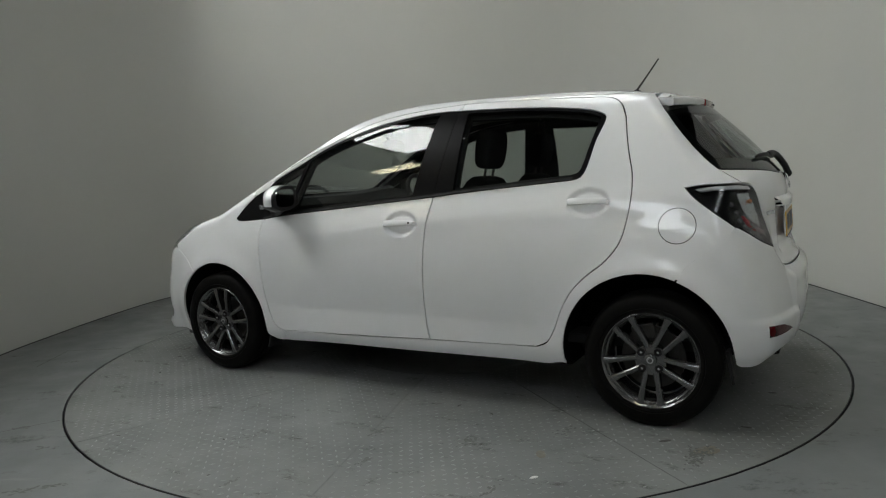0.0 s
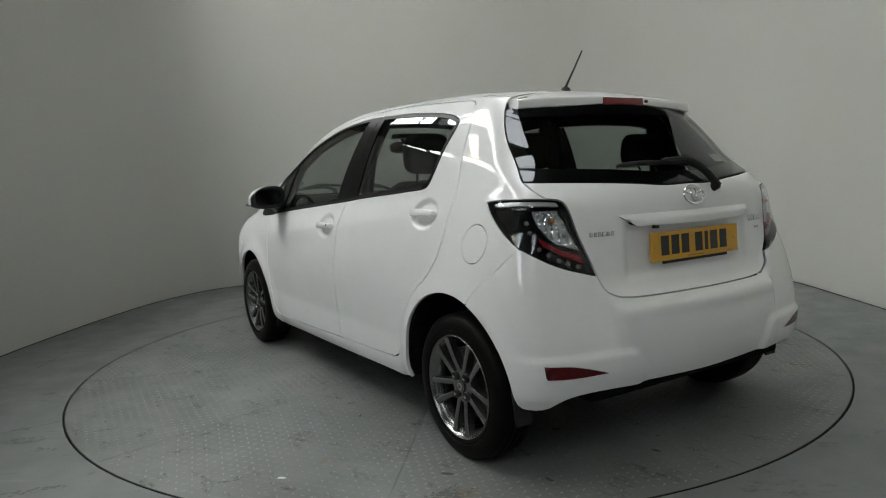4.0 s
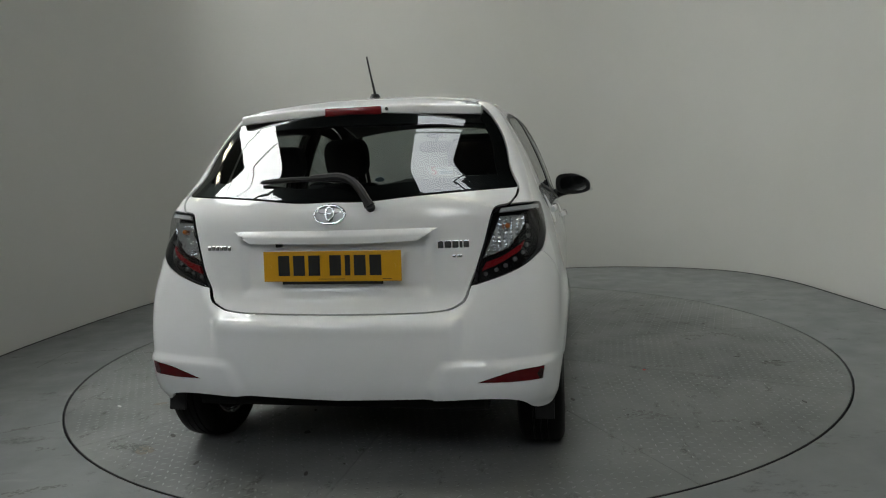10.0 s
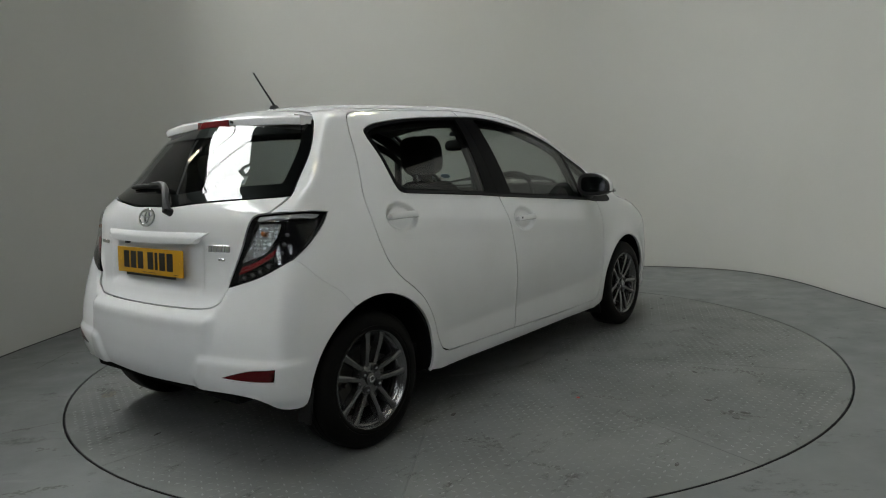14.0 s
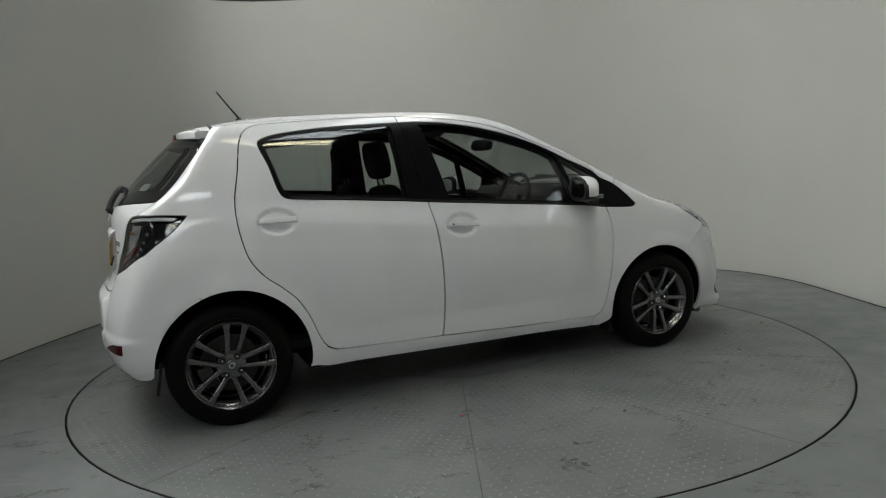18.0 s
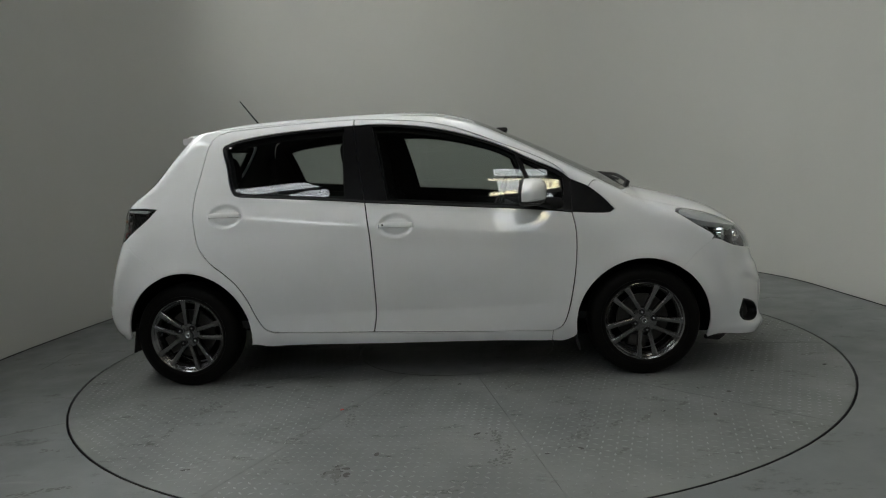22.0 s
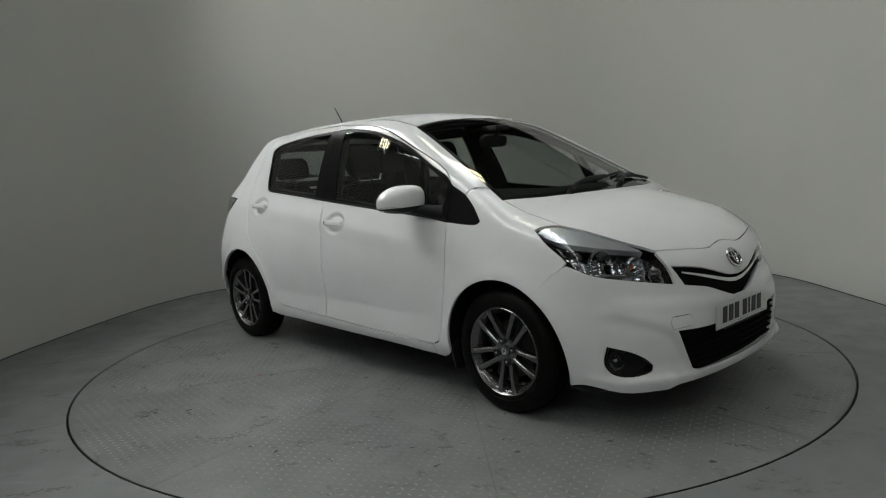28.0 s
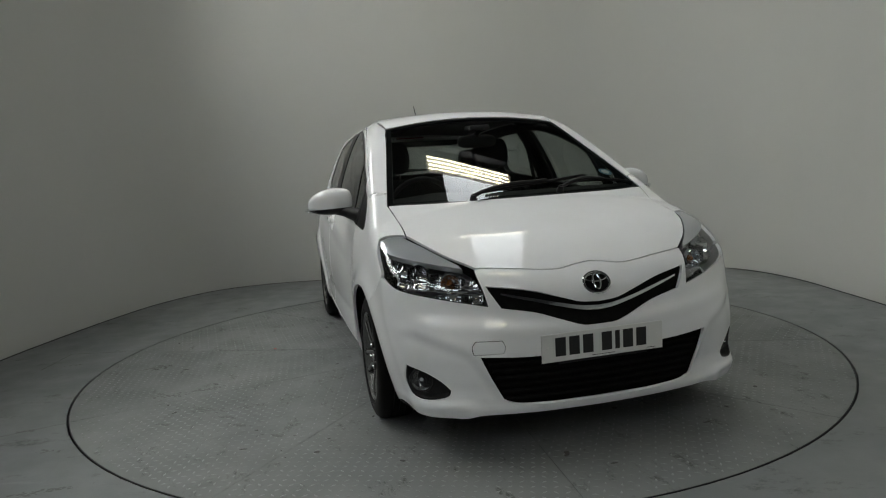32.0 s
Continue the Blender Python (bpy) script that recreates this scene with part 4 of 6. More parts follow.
def bumper_form(uv, p):
    a, z = np.abs(p[:, 1]), p[:, 2]
    lift = .012 * smooth01((z - .165) / .02) * smooth01((.245 - z) / .03) * smooth01((.60 - a) / .08)         # lower lip
    edge = .50 + .55 * (z - .43)                                                                              # the grille's slanting side
    brow = .435 + .40 * np.clip(a - .46, 0, .25)
    lift = lift - .013 * smooth01((brow - z) / .05) * smooth01((z - .235) / .07) * smooth01((a - edge + .01) / .05) * smooth01((.80 - a) / .10)     # hollow round the fog lamp
    lift = lift + .011 * smooth01((.258 - z) / .026) * smooth01((a - .48) / .07) * smooth01((.80 - a) / .12)              # the corners flare out below the fog lamps
    lift = lift + .007 * np.exp(-((z - .515 - .10 * np.clip(a - .3, 0, 1)) / .03) ** 2) * smooth01((.75 - a) / .1)          # fold under the upper grille
    return lift


panel("front_bumper", "nose", ring3("nose", *bump_runs), PAINT, (car,), sides=(1,), holes=(UG, LG, FOG, FOG_R, TOW), off=bumper_form, step=.012, gap=.0008)
panel("tow_cover", "nose", TOW, PAINT, (car,), "white towing eye cover", sides=(1,), gap=.0014, off=bumper_form, depth=.006, step=.012)

c = np.array([(1.448, .582), (1.53, .658), (1.606, .714)])
o = np.array([.009, -.010])
panel("seam_flange", "side", loop([tuple(q) for q in c - o], [tuple(c[-1] - o), tuple(c[-1] + o)], [tuple(q) for q in (c + o)[::-1]], [tuple(c[0] + o), tuple(c[0] - o)]), PAINT, L2, off=-.0025, depth=0, gap=0, step=.012)

# rear: bumper, tailgate, rear glass
arch_back = np.concatenate([S(arc(*ARCH_R, 68, 5, 10)), S([(-1.594, .28)])])
FOOT_S = np.array([(-1.600, .768, .268), (-1.640, .735, .264), (-1.675, .71, .272), (-1.714, .672, .310), (-1.745, .600, .325), (-1.785, .35, .325), (-1.797, 0, .318)])
top_half = [S(SEAM_R[::-1]), TAIL_BELOW, GATE_FOOT]
rear_runs = top_half + [flip3(r) for r in top_half[::-1]] + [arch_back * np.array([1, -1, 1])] + [np.concatenate([arch_back[-1:], FOOT_S]) * np.array([1, -1, 1])] + \
            [np.concatenate([FOOT_S[::-1], arch_back[-1:]])] + [arch_back[::-1]]
REFL = ring3("stern", RE([(.750, .437), (.66, .428), (.58, .408), (.522, .390)]), RE([(.522, .390), (.64, .387), (.742, .390)]), RE([(.742, .390), (.750, .437)]))


def rear_form(uv, p):
    """Fins that carry the reflectors stand out from the bumper's lower corners."""
    a, z = np.abs(p[:, 1]), p[:, 2]
    top = .468 - .10 * np.clip(.46 - a, 0, .2)
    return .012 * smooth01((top - z) / .024) * smooth01((a - .335 - .45 * np.clip(z - .36, 0, .2)) / .05) * smooth01((z - .27) / .05) * smooth01((.83 - a) / .07)


panel("rear_bumper", "stern", ring3("stern", *rear_runs), PAINT, (car,), sides=(1,), holes=(REFL, REFL * np.array([-1, 1])), off=rear_form, step=.013, gap=.0008)
panel("reflector", "stern", REFL, RED, L2, "dark red bumper reflector", off=rear_form, gap=.001)

# a hidden flange closes the joint between the quarter and the bumper
c = np.array(SEAM_R[:-1] + [(-1.377, .625)])
panel("seam_flange", "side", loop([tuple(q) for q in c + np.array([-.012, -.012])], [tuple(c[-1] + np.array([-.012, -.012])), tuple(c[-1] + np.array([.014, .012]))], [tuple(q) for q in (c + np.array([.014, .012]))[::-1]],
                                  [tuple(c[0] + np.array([.014, .012])), tuple(c[0] + np.array([-.012, -.012]))]), PAINT, L2, off=-.0025, depth=0, gap=0, step=.012)
tailgate = new("tailgate")
tailgate.parent = car


def gate_form(uv, p):
    a, z = np.abs(p[:, 1]), p[:, 2]
    return -.014 * smooth01((.37 - a) / .035) * smooth01((z - .685) / .035) * smooth01((.900 - z) / .012)


gate_half = [GATE_FOOT[::-1], TAIL_IN, S([(-1.602, 1.003), (-1.555, 1.037), (-1.512, 1.066)]), RE(GLASS_FOOT)]
gate_half[3] = np.concatenate([gate_half[2][-1:], gate_half[3][1:]])
panel("tailgate_skin", "stern", ring3("stern", *(gate_half + [flip3(r) for r in gate_half[::-1]])), PAINT, (tailgate,), sides=(1,), off=gate_form, step=.016, gap=.0042)
GLASS_TOP = RE([(.497, 1.366), (.3, 1.374), (0, 1.378)])
edge = S(GATE_SIDE[2:6][::-1])
rg = [np.concatenate([RE(GLASS_FOOT)[::-1][:-1], edge[:1]]), edge, np.concatenate([edge[-1:], GLASS_TOP])]
RG = ring3("stern", *(rg + [flip3(r) for r in rg[::-1]]))
panel("rear_window", "stern", RG, REAR_GLASS, (tailgate,), "dark rear window glass", sides=(1,), off=-.001, depth=0, step=.03)
panel("rear_window_border", "stern", RG, BLACK_GLOSS, (tailgate,), "black border of the rear window", sides=(1,), off=-.004, depth=.01, holes=(inset(RG, .055),))


def build_spoiler():
    """The roof's tail: a thick lip that overhangs the rear window."""
    ys = np.linspace(-.512, .512, 33)
    front = place("top", np.stack([np.full(33, -1.2385), ys], 1))
    bm, rows = bmesh.new(), []
    for y, p in zip(ys, front):
        f = (abs(y) / .512) ** 2.6
        xl, zt, zl = -1.380 + .070 * f, 1.401 - .014 * f, 1.362 - .012 * f
        zf = p[2]
        rows.append([bm.verts.new((a, y, b)) for a, b in ((-1.2385, zf), (-1.285, zf - .30 * (zf - zt)), (xl + .045, zf - .68 * (zf - zt)), (xl + .014, zt + .003), (xl + .004, zt - .002), (xl, zt - .009), (xl + .003, zl + .004),
                                                           (xl + .010, zl), (xl + .060, zl + .006), (-1.245, zl + .020))])
    for a, b in zip(rows, rows[1:]):
        for k in range(9):
            bm.faces.new((a[k], a[k + 1], b[k + 1], b[k]))
    bm.faces.new(rows[0])
    bm.faces.new(rows[-1])
    part("spoiler", bm, PAINT, tailgate, "white roof spoiler lip", True, 40)


build_spoiler()

# lamps: clear lens over a dark housing
TAIL = ring3("stern", S(TAIL_TOP), S(TAIL_LOW), TAIL_BELOW, TAIL_IN)
tail_lamp = [new("tail_lamp"), new("tail_lamp")]
HEAD = ring3("nose", LAMP_LOW, LAMP_TAIL, LAMP_TIP, T(HOOD_LAMP), LAMP_IN)
head_lamp = [new("headlamp"), new("headlamp")]
for e in tail_lamp + head_lamp:
    e.parent = car
panel("lens", "stern", TAIL, LENS, tail_lamp, "clear outer lens", gap=.003, depth=0, off=.002)
panel("housing", "stern", TAIL, BLACK_GLOSS, tail_lamp, "black lamp housing", gap=.002, off=-.030, depth=.02)
panel("bezel", "stern", TAIL, BLACK_GLOSS, tail_lamp, "black lamp rim", gap=.002, off=.0, depth=.030, holes=(inset(TAIL, .006),))
panel("lens", "nose", HEAD, LENS, head_lamp, "clear outer lens", gap=.003, depth=0, off=.002)
panel("housing", "nose", HEAD, PLEATED, head_lamp, "pleated chrome lamp housing", gap=.002, off=lambda uv, p: -.062 + .020 * np.abs((uv[:, 0] / .040) % 2 - 1) - .012 * np.abs((uv[:, 1] / .030) % 2 - 1), depth=.02, step=.012)
panel("housing_wall", "nose", HEAD, SMOKED, head_lamp, "dark inner wall of the lamp", gap=.003, off=-.008, depth=.08, holes=(inset(HEAD, .005),))
panel("bezel", "nose", HEAD, BLACK_GLOSS, head_lamp, "black lamp rim", gap=.002, off=-.001, depth=.012, holes=(inset(HEAD, .003),))


# ---- wheels ----
def build_wheel():
    e = new("wheel")
    e.parent = car
    m = Matrix.Rotation(radians(-90), 4, "X")            # the wheel's axis runs along +y, outwards
    R, w = .292, .088
    prof = [(.198, -w + .012), (.215, -w), (0.2525, -w - .001), (0.2745, -w + .008), (0.2875, -w + .022), (0.2910, -.045), (0.2915, -.031), (0.2855, -.030), (0.2855, -.026), (0.2918, -.025), (0.2920, -.003), (0.2855, -.002), (0.2855, .002),
            (0.2920, .003), (0.2918, .025), (0.2855, .026), (0.2855, .030), (0.2915, .031), (0.2910, .045), (0.2875, w - .022), (0.2745, w - .008), (0.2525, w + .001), (.228, w + .002), (.226, w - .001), (.222, w + .001), (.215, w), (.204, w - .010), (.198, w - .012)]
    bm = bmesh.new()
    lathe(bm, prof, m, 72)
    part("tyre", bm, RUBBER, e, "black rubber tyre", smooth=True, sharp=35)
    # rim barrel and lip
    bm = bmesh.new()
    lathe(bm, [(.200, -.075), (.186, -.070), (.178, -.03), (.176, .03), (.184, .062), (.196, .070), (.2085, .078), (.2085, .083), (.2055, .0855), (.2015, .082), (.192, .066), (.183, .050)], m, 64)
    part("rim", bm, ALLOY, e, "dark grey alloy rim", smooth=True, sharp=50)
    # five pairs of spokes
    for k in range(5):
        for s in (-1, 1):
            a = radians(90 + 36 + 72 * k) 
            bm = bmesh.new()
            c = []
            for r, d, wd, hi, lo in ((.040, .0190, .0135, .062, .030), (.075, .0250, .0122, .067, .030), (.12, .0318, .0118, .073, .034), (.165, .0392, .0138, .077, .045), (.190, .0435, .0170, .078, .050), (.203, .0460, .0235, .0785, .055)):
                row = []
                for q, h in ((-wd, lo), (-wd * .92, hi - .004), (-wd * .5, hi), (wd * .5, hi), (wd * .92, hi - .004), (wd, lo)):
                    x, y = r, s * d + q
                    row.append(bm.verts.new(m @ Vector((x * math.cos(a) - y * math.sin(a), x * math.sin(a) + y * math.cos(a), h))))
                c.append(row)
            for p, q in zip(c, c[1:]):
                for j in range(5):
                    bm.faces.new((p[j], p[j + 1], q[j + 1], q[j]))
            bm.faces.new(c[0])
            bm.faces.new(c[-1])
            part("spoke", bm, ALLOY, e, smooth=True, sharp=35)
    bm = bmesh.new()
    lathe(bm, [(.001, .062), (.030, .062), (.052, .064), (.066, .060), (.072, .045), (.070, .02)], m, 40)
    part("hub", bm, ALLOY, e, smooth=True, sharp=40)
    bm = bmesh.new()
    lathe(bm, [(.0005, .0725), (.020, .0715), (.026, .0685), (.027, .060)], m, 32)
    part("hub_cap", bm, ALLOY, e, "round grey centre cap", smooth=True)
    bm = bmesh.new()
    lathe(bm, [(.010, .0730), (.013, .0735), (.0145, .0728), (.013, .0722)], m, 24, True)
    tube(bm, [m @ Vector(q) for q in ((-.013, .004, .073), (0, .008, .0735), (.013, .004, .073))], .0012, 6)
    part("cap_emblem", bm, CHROME, e, "plain chrome ring emblem", smooth=True)
    for k in range(4):
        a = radians(66 + 90 * k)
        x, y = .050 * math.cos(a), .050 * math.sin(a)
        bm = bmesh.new()
        lathe(bm, [(.0005, .0700), (.0135, .0700), (.0145, .0722), (.0172, .0722), (.0178, .060)], m @ Matrix.Translation((x, y, 0)), 16)
        part("nut_well", bm, BLACK_PLASTIC, e)
        bm = bmesh.new()
        lathe(bm, [(.0005, .0775), (.0055, .077), (.0075, .074), (.008, .068)], m @ Matrix.Translation((x, y, 0)), 6)
        part("wheel_nut", bm, BOWL, e, "bright steel wheel nut")
    bm = bmesh.new()
    lathe(bm, [(.05, .012), (.135, .012), (.135, -.010), (.05, -.010)], m, 40, True)
    part("brake_disc", bm, DULL_METAL, e, "steel brake disc", smooth=True, sharp=30)
    bm = bmesh.new()
    box(bm, (.085, -.05, -.03), (.150, .05, .034), m @ Matrix.Rotation(radians(35), 4, "Z"), bevel=.008)
    part("brake_caliper", bm, DULL_METAL, e, "dull brake caliper")
    bm = bmesh.new()
    lathe(bm, [(.03, -.050), (.176, -.052), (.176, -.062), (.03, -.066)], m, 40, True)
    part("brake_shield", bm, LINER, e, "black brake shield", True, 30)
    # valve and balance weight, a small light bar on the barrel
    bm = bmesh.new()
    rod(bm, m @ Vector((.160, .02, .045)), m @ Vector((.150, .02, .075)), .004, 8)
    part("valve", bm, BLACK_PLASTIC, e)
    return e


wheel = build_wheel()
HUB_Y = .737
wheel.matrix_basis = pose(1.255, HUB_Y, .2915)
copy_thing(wheel, pose(-1.255, HUB_Y - .004, .2915, 0, -108, 0))
copy_thing(wheel, pose(1.255, -HUB_Y, .2915, 0, 39, 180))
copy_thing(wheel, pose(-1.255, -HUB_Y + .004, .2915, 0, -10, 180))

# wheel houses, floor pan and inner sills
for cx in (1.25, -1.234):
    for s in (1, -1):
        bm = bmesh.new()
        rows = []
        for y in (.815, .70, .52):
            row = []
            for t in np.linspace(radians(-12 if cx > 0 else 3), radians(190), 30):
                r = .360 if y > .8 else .372
                x, z = cx - r * math.cos(t), .288 + r * math.sin(t)
                row.append(bm.verts.new((x, s * min(y, float(side_y(x, z)) - .022), z)))
            rows.append(row)
        for p, q in zip(rows, rows[1:]):
            for j in range(29):
                bm.faces.new((p[j], p[j + 1], q[j + 1], q[j]))
        bm.faces.new(rows[-1])
        part("wheel_house", bm, LINER, car, "black wheel-arch liner", smooth=True, sharp=50)
bm = bmesh.new()
box(bm, (-.86, -.66, .170), (.88, .66, .25), bevel=.01)
box(bm, (-1.74, -.56, .27), (-.86, .56, .36), bevel=.02)
box(bm, (.88, -.54, .165), (1.84, .54, .24), bevel=.01)
part("underbody", bm, LINER, car, "black underbody")


# ---- fittings on the car's skin ----
def seat_on(proj, u, v, lift=0.0):
    """A pose on the skin: x to the right as one faces it, y up, z outwards."""
    p = place(proj, [(u, v)])
    n = Vector(normals(p)[0])
    x = Vector((0, 0, 1)).cross(n).normalized()
    y = n.cross(x)
    m = Matrix((x, y, n)).transposed().to_4x4()
    return Matrix.Translation(Vector(p[0]) + n * lift) @ m


MIRROR_Y = Matrix.Diagonal((1, -1, 1, 1))


def pair(build, parents):
    """Builds a fitting for the left of the car, and the same mirrored for its right."""
    for m, parent in zip((Matrix(), MIRROR_Y), parents):
        build(m, parent)


def put(name, bm, material, parent, m, label="", smooth=True, sharp=40):
    bmesh.ops.transform(bm, matrix=m, verts=bm.verts)
    return part(name, bm, material, parent, label, smooth, sharp)


def bow(bm, stations):
    """A bar along x: stations of (x, y, z, half height, half thickness)."""
    rows = []
    for x, y, z, h, t in stations:
        rows.append([bm.verts.new((x, y + h * math.copysign(abs(math.cos(a)) ** .6, math.cos(a)), z + t * math.copysign(abs(math.sin(a)) ** .6, math.sin(a)))) for a in [2 * math.pi * k / 12 for k in range(12)]])
    for p, q in zip(rows, rows[1:]):
        for k in range(12):
            bm.faces.new((p[k], p[(k + 1) % 12], q[(k + 1) % 12], q[k]))
    bm.faces.new(rows[0])
    bm.faces.new(rows[-1])


def handle_at(x, z):
    def build(m, parent):
        at = seat_on("side", x, z, 0)
        bm = bmesh.new()
        bow(bm, [(-.094, 0, -.004, .010, .005), (-.088, 0, .010, .014, .008), (-.070, 0, .017, .0155, .008), (0, 0, .021, .015, .008), (.060, 0, .019, .0145, .008), (.085, 0, .012, .013, .008), (.093, 0, -.004, .009, .005)])
        h = put("door_handle", bm, PAINT, parent, m @ at, "white bar handle")
        if x > -.5:
            bm = bmesh.new()
            rod(bm, (.066, 0, .026), (.066, 0, .0285), .0055, 14)
            put("key_hole", bm, PLATE_BLACK, h, m @ at, "small dark key hole", False)
    return build


pair(handle_at(-.042, .858), door_f)
pair(handle_at(-.992, .944), door_r)


def mirror_head(m, parent):
    e = new("door_mirror")
    e.parent = parent
    cx, cy, cz, rx, ry, rz = .672, .893, 1.006, .082, .116, .070
    n1, n2 = 72, 48

    def p(i, j):
        a, b = 2 * math.pi * i / n1, -math.pi / 2 + math.pi * j / n2
        f = lambda t, k: math.copysign(abs(t) ** k, t)
        x = cx + rx * f(math.cos(b), .70) * f(math.cos(a), .8)
        y = cy + ry * f(math.cos(b), .60) * f(math.sin(a), .75 if math.sin(a) > 0 else .5)
        z = cz + rz * f(math.sin(b), .62)
        t = (y - cy) / ry
        low = cz - .55 * rz                                           # the head's top slopes down outwards, its foot is level
        z = low + (z - low) * (1 - (.36 if z > low else .5) * max(t + .15, 0) ** 1.8 / 1.29) - .004 * t
        x = cx + (x - cx) * (1 - (.38 if x > cx else 0) * max(t, 0) ** 1.5)   # the shell tapers towards its outer end
        return (max(x - .02 * t, .628 - .02 * t), y, z)
    def back(x, y):
        return x < .646 - .02 * (y - cy) / ry

    for name, mat_, keep, label in (("shell", PAINT, lambda j, x, y, z: not back(x, y) and j >= 19, "white mirror shell"), ("lower_cover", BLACK_PLASTIC, lambda j, x, y, z: not back(x, y) and j < 19, "black lower mirror cover"),
                                    ("glass_surround", BLACK_PLASTIC, lambda j, x, y, z: back(x, y), "black surround of the mirror glass")):
        verts, faces, ids = [], [], {}
        for i in range(n1):
            for j in range(n2):
                q = [p(i, j), p(i + 1, j), p(i + 1, j + 1), p(i, j + 1)]
                if keep(j, *(sum(t[k] for t in q) / 4 for k in range(3))):
                    f = []
                    for t in q:
                        k = tuple(round(c, 6) for c in t)
                        if k not in ids:
                            ids[k] = len(verts)
                            verts.append(t)
                        if ids[k] not in f:
                            f.append(ids[k])
                    if len(f) > 2:
                        faces.append(f)
        bm = bmesh.new()
        vs = [bm.verts.new(v) for v in verts]
        for f in faces:
            try:
                bm.faces.new([vs[k] for k in f])
            except ValueError:
                pass
        put(name, bm, mat_, e, m, label, True, 50)
    bm = bmesh.new()
    ends = []
    for h in (-.0015, .0015):
        ring = []
        for k in range(48):
            a = 2 * math.pi * k / 48
            ring.append(bm.verts.new((-.003 + .087 * math.copysign(abs(math.cos(a)) ** .5, math.cos(a)), .047 * math.copysign(abs(math.sin(a)) ** .6, math.sin(a)), h)))
        ends.append(ring)
        bm.faces.new(ring if h > 0 else ring[::-1])
    for k in range(48):
        bm.faces.new((ends[0][k], ends[0][(k + 1) % 48], ends[1][(k + 1) % 48], ends[1][k]))
    put("mirror_glass", bm, CHROME, e, m @ pose(.627, .893, 1.008, 90, 0, -80), "mirror glass")
    bm = bmesh.new()
    bow(bm, [(-.01, 0, .004, .010, .005), (.02, 0, .008, .013, .007), (.06, 0, .008, .010, .006), (.085, 0, .004, .005, .004)])
    put("indicator", bm, LENS, e, m @ pose(.728, .972, .966, 90, 0, 146), "clear side indicator", True)
    bm = bmesh.new()
    tube(bm, [(.83, .745, .925), (.79, .785, .938), (.74, .82, .950), (.70, .86, .960)], [.040, .034, .028, .026], 12)
    put("mirror_arm", bm, BLACK_PLASTIC, e, m, "black mirror foot", True)


pair(mirror_head, L2)

# aerial
bm = bmesh.new()
rod(bm, (-1.027, 0, 1.468), (-1.030, 0, 1.484), .026, 20, .015)
part("aerial_base", bm, BLACK_PLASTIC, car, "black aerial foot", True)
bm = bmesh.new()
tube(bm, [(-1.024, 0, 1.478), (-1.034, 0, 1.494), (-1.085, 0, 1.560), (-1.138, 0, 1.632)], [.0075, .0055, .0042, .0036], 8)
part("aerial", bm, BLACK_PLASTIC, car, "thin black roof aerial", True)


# plates: the characters stand as plain bars
def number_plate(name, m, face, label):
    e = new(name)
    e.parent = car
    e["label"] = label
    bm = bmesh.new()
    box(bm, (-.26, -.0555, 0), (.26, .0555, .004), bevel=.002)
    put("plate_sheet", bm, face, e, m, "", False)
    x = -.203
    for k in range(7):
        w = .020 if k == 4 else .044
        bm = bmesh.new()
        box(bm, (x, -.034, .0045), (x + w, .040, .0056), bevel=.0004, seg=1)
        put("character_bar", bm, PLATE_BLACK, e, m, "", False)
        x += w + (.036 if k == 2 else .014)
    bm = bmesh.new()
    box(bm, (-.05, -.0475, .0045), (.05, -.0455, .005))
    box(bm, (.19, -.0475, .0045), (.225, -.0455, .005))
    put("maker_line", bm, PLATE_BLACK, e, m, "", False)
    bm = bmesh.new()
    box(bm, (-.19, -.0660, -.006), (.19, -.0540, .003), bevel=.001, seg=1)
    put("plate_holder", bm, BLACK_PLASTIC, e, m, "black plate holder", False)
    for sx in (-.235, .235):
        bm = bmesh.new()
        rod(bm, (sx, 0, .004), (sx, 0, .0062), .006, 12)
        put("screw_cap", bm, face, e, m, "", False)


def facing(x, y, z, back, tilt=0.0):
    """A pose that faces back or ahead: x to the right as one faces it, y up, z outwards."""
    return pose(x, y, z) @ (pose(0, 0, 0, 90, 0, -90) if back else pose(0, 0, 0, 90, 0, 90)) @ pose(0, 0, 0, tilt, 0, 0)


number_plate("rear_plate", facing(-1.742, 0, .803, True, -3), YELLOW_PLATE, "yellow rear number plate with black bars")
number_plate("front_plate", facing(2.004, 0, .441, False, 1), WHITE_PLATE, "white front number plate with black bars")
bm = bmesh.new()
box(bm, (1.970, -.16, .385), (2.002, .16, .478), bevel=.004)
part("plate_bracket", bm, BLACK_PLASTIC, car, "black plate bracket")

# tailgate garnish, badges and wiper
GARN = ring3("stern", RE([(.388, .932), (.2, .932), (0, .932), (-.2, .932), (-.388, .932)]), RE([(-.388, .932), (-.315, .888)]), RE([(-.315, .888), (-.1, .885), (.1, .885), (.315, .888)]), RE([(.315, .888), (.388, .932)]))
panel("garnish", "stern", GARN, PAINT, (tailgate,), "white grip bar over the plate", sides=(1,), gap=0, depth=.03, step=.012,
      off=lambda uv, p: .003 + .017 * smooth01((.934 - p[:, 2]) / .02) * smooth01((.392 - np.abs(p[:, 1])) / .05))
bm = bmesh.new()
box(bm, (-.012, -.008, -.012), (.012, .008, .004), bevel=.003)
put("release_button", bm, PLATE_BLACK, tailgate, seat_on("rear", .205, .880, .0), "small black release button", False)


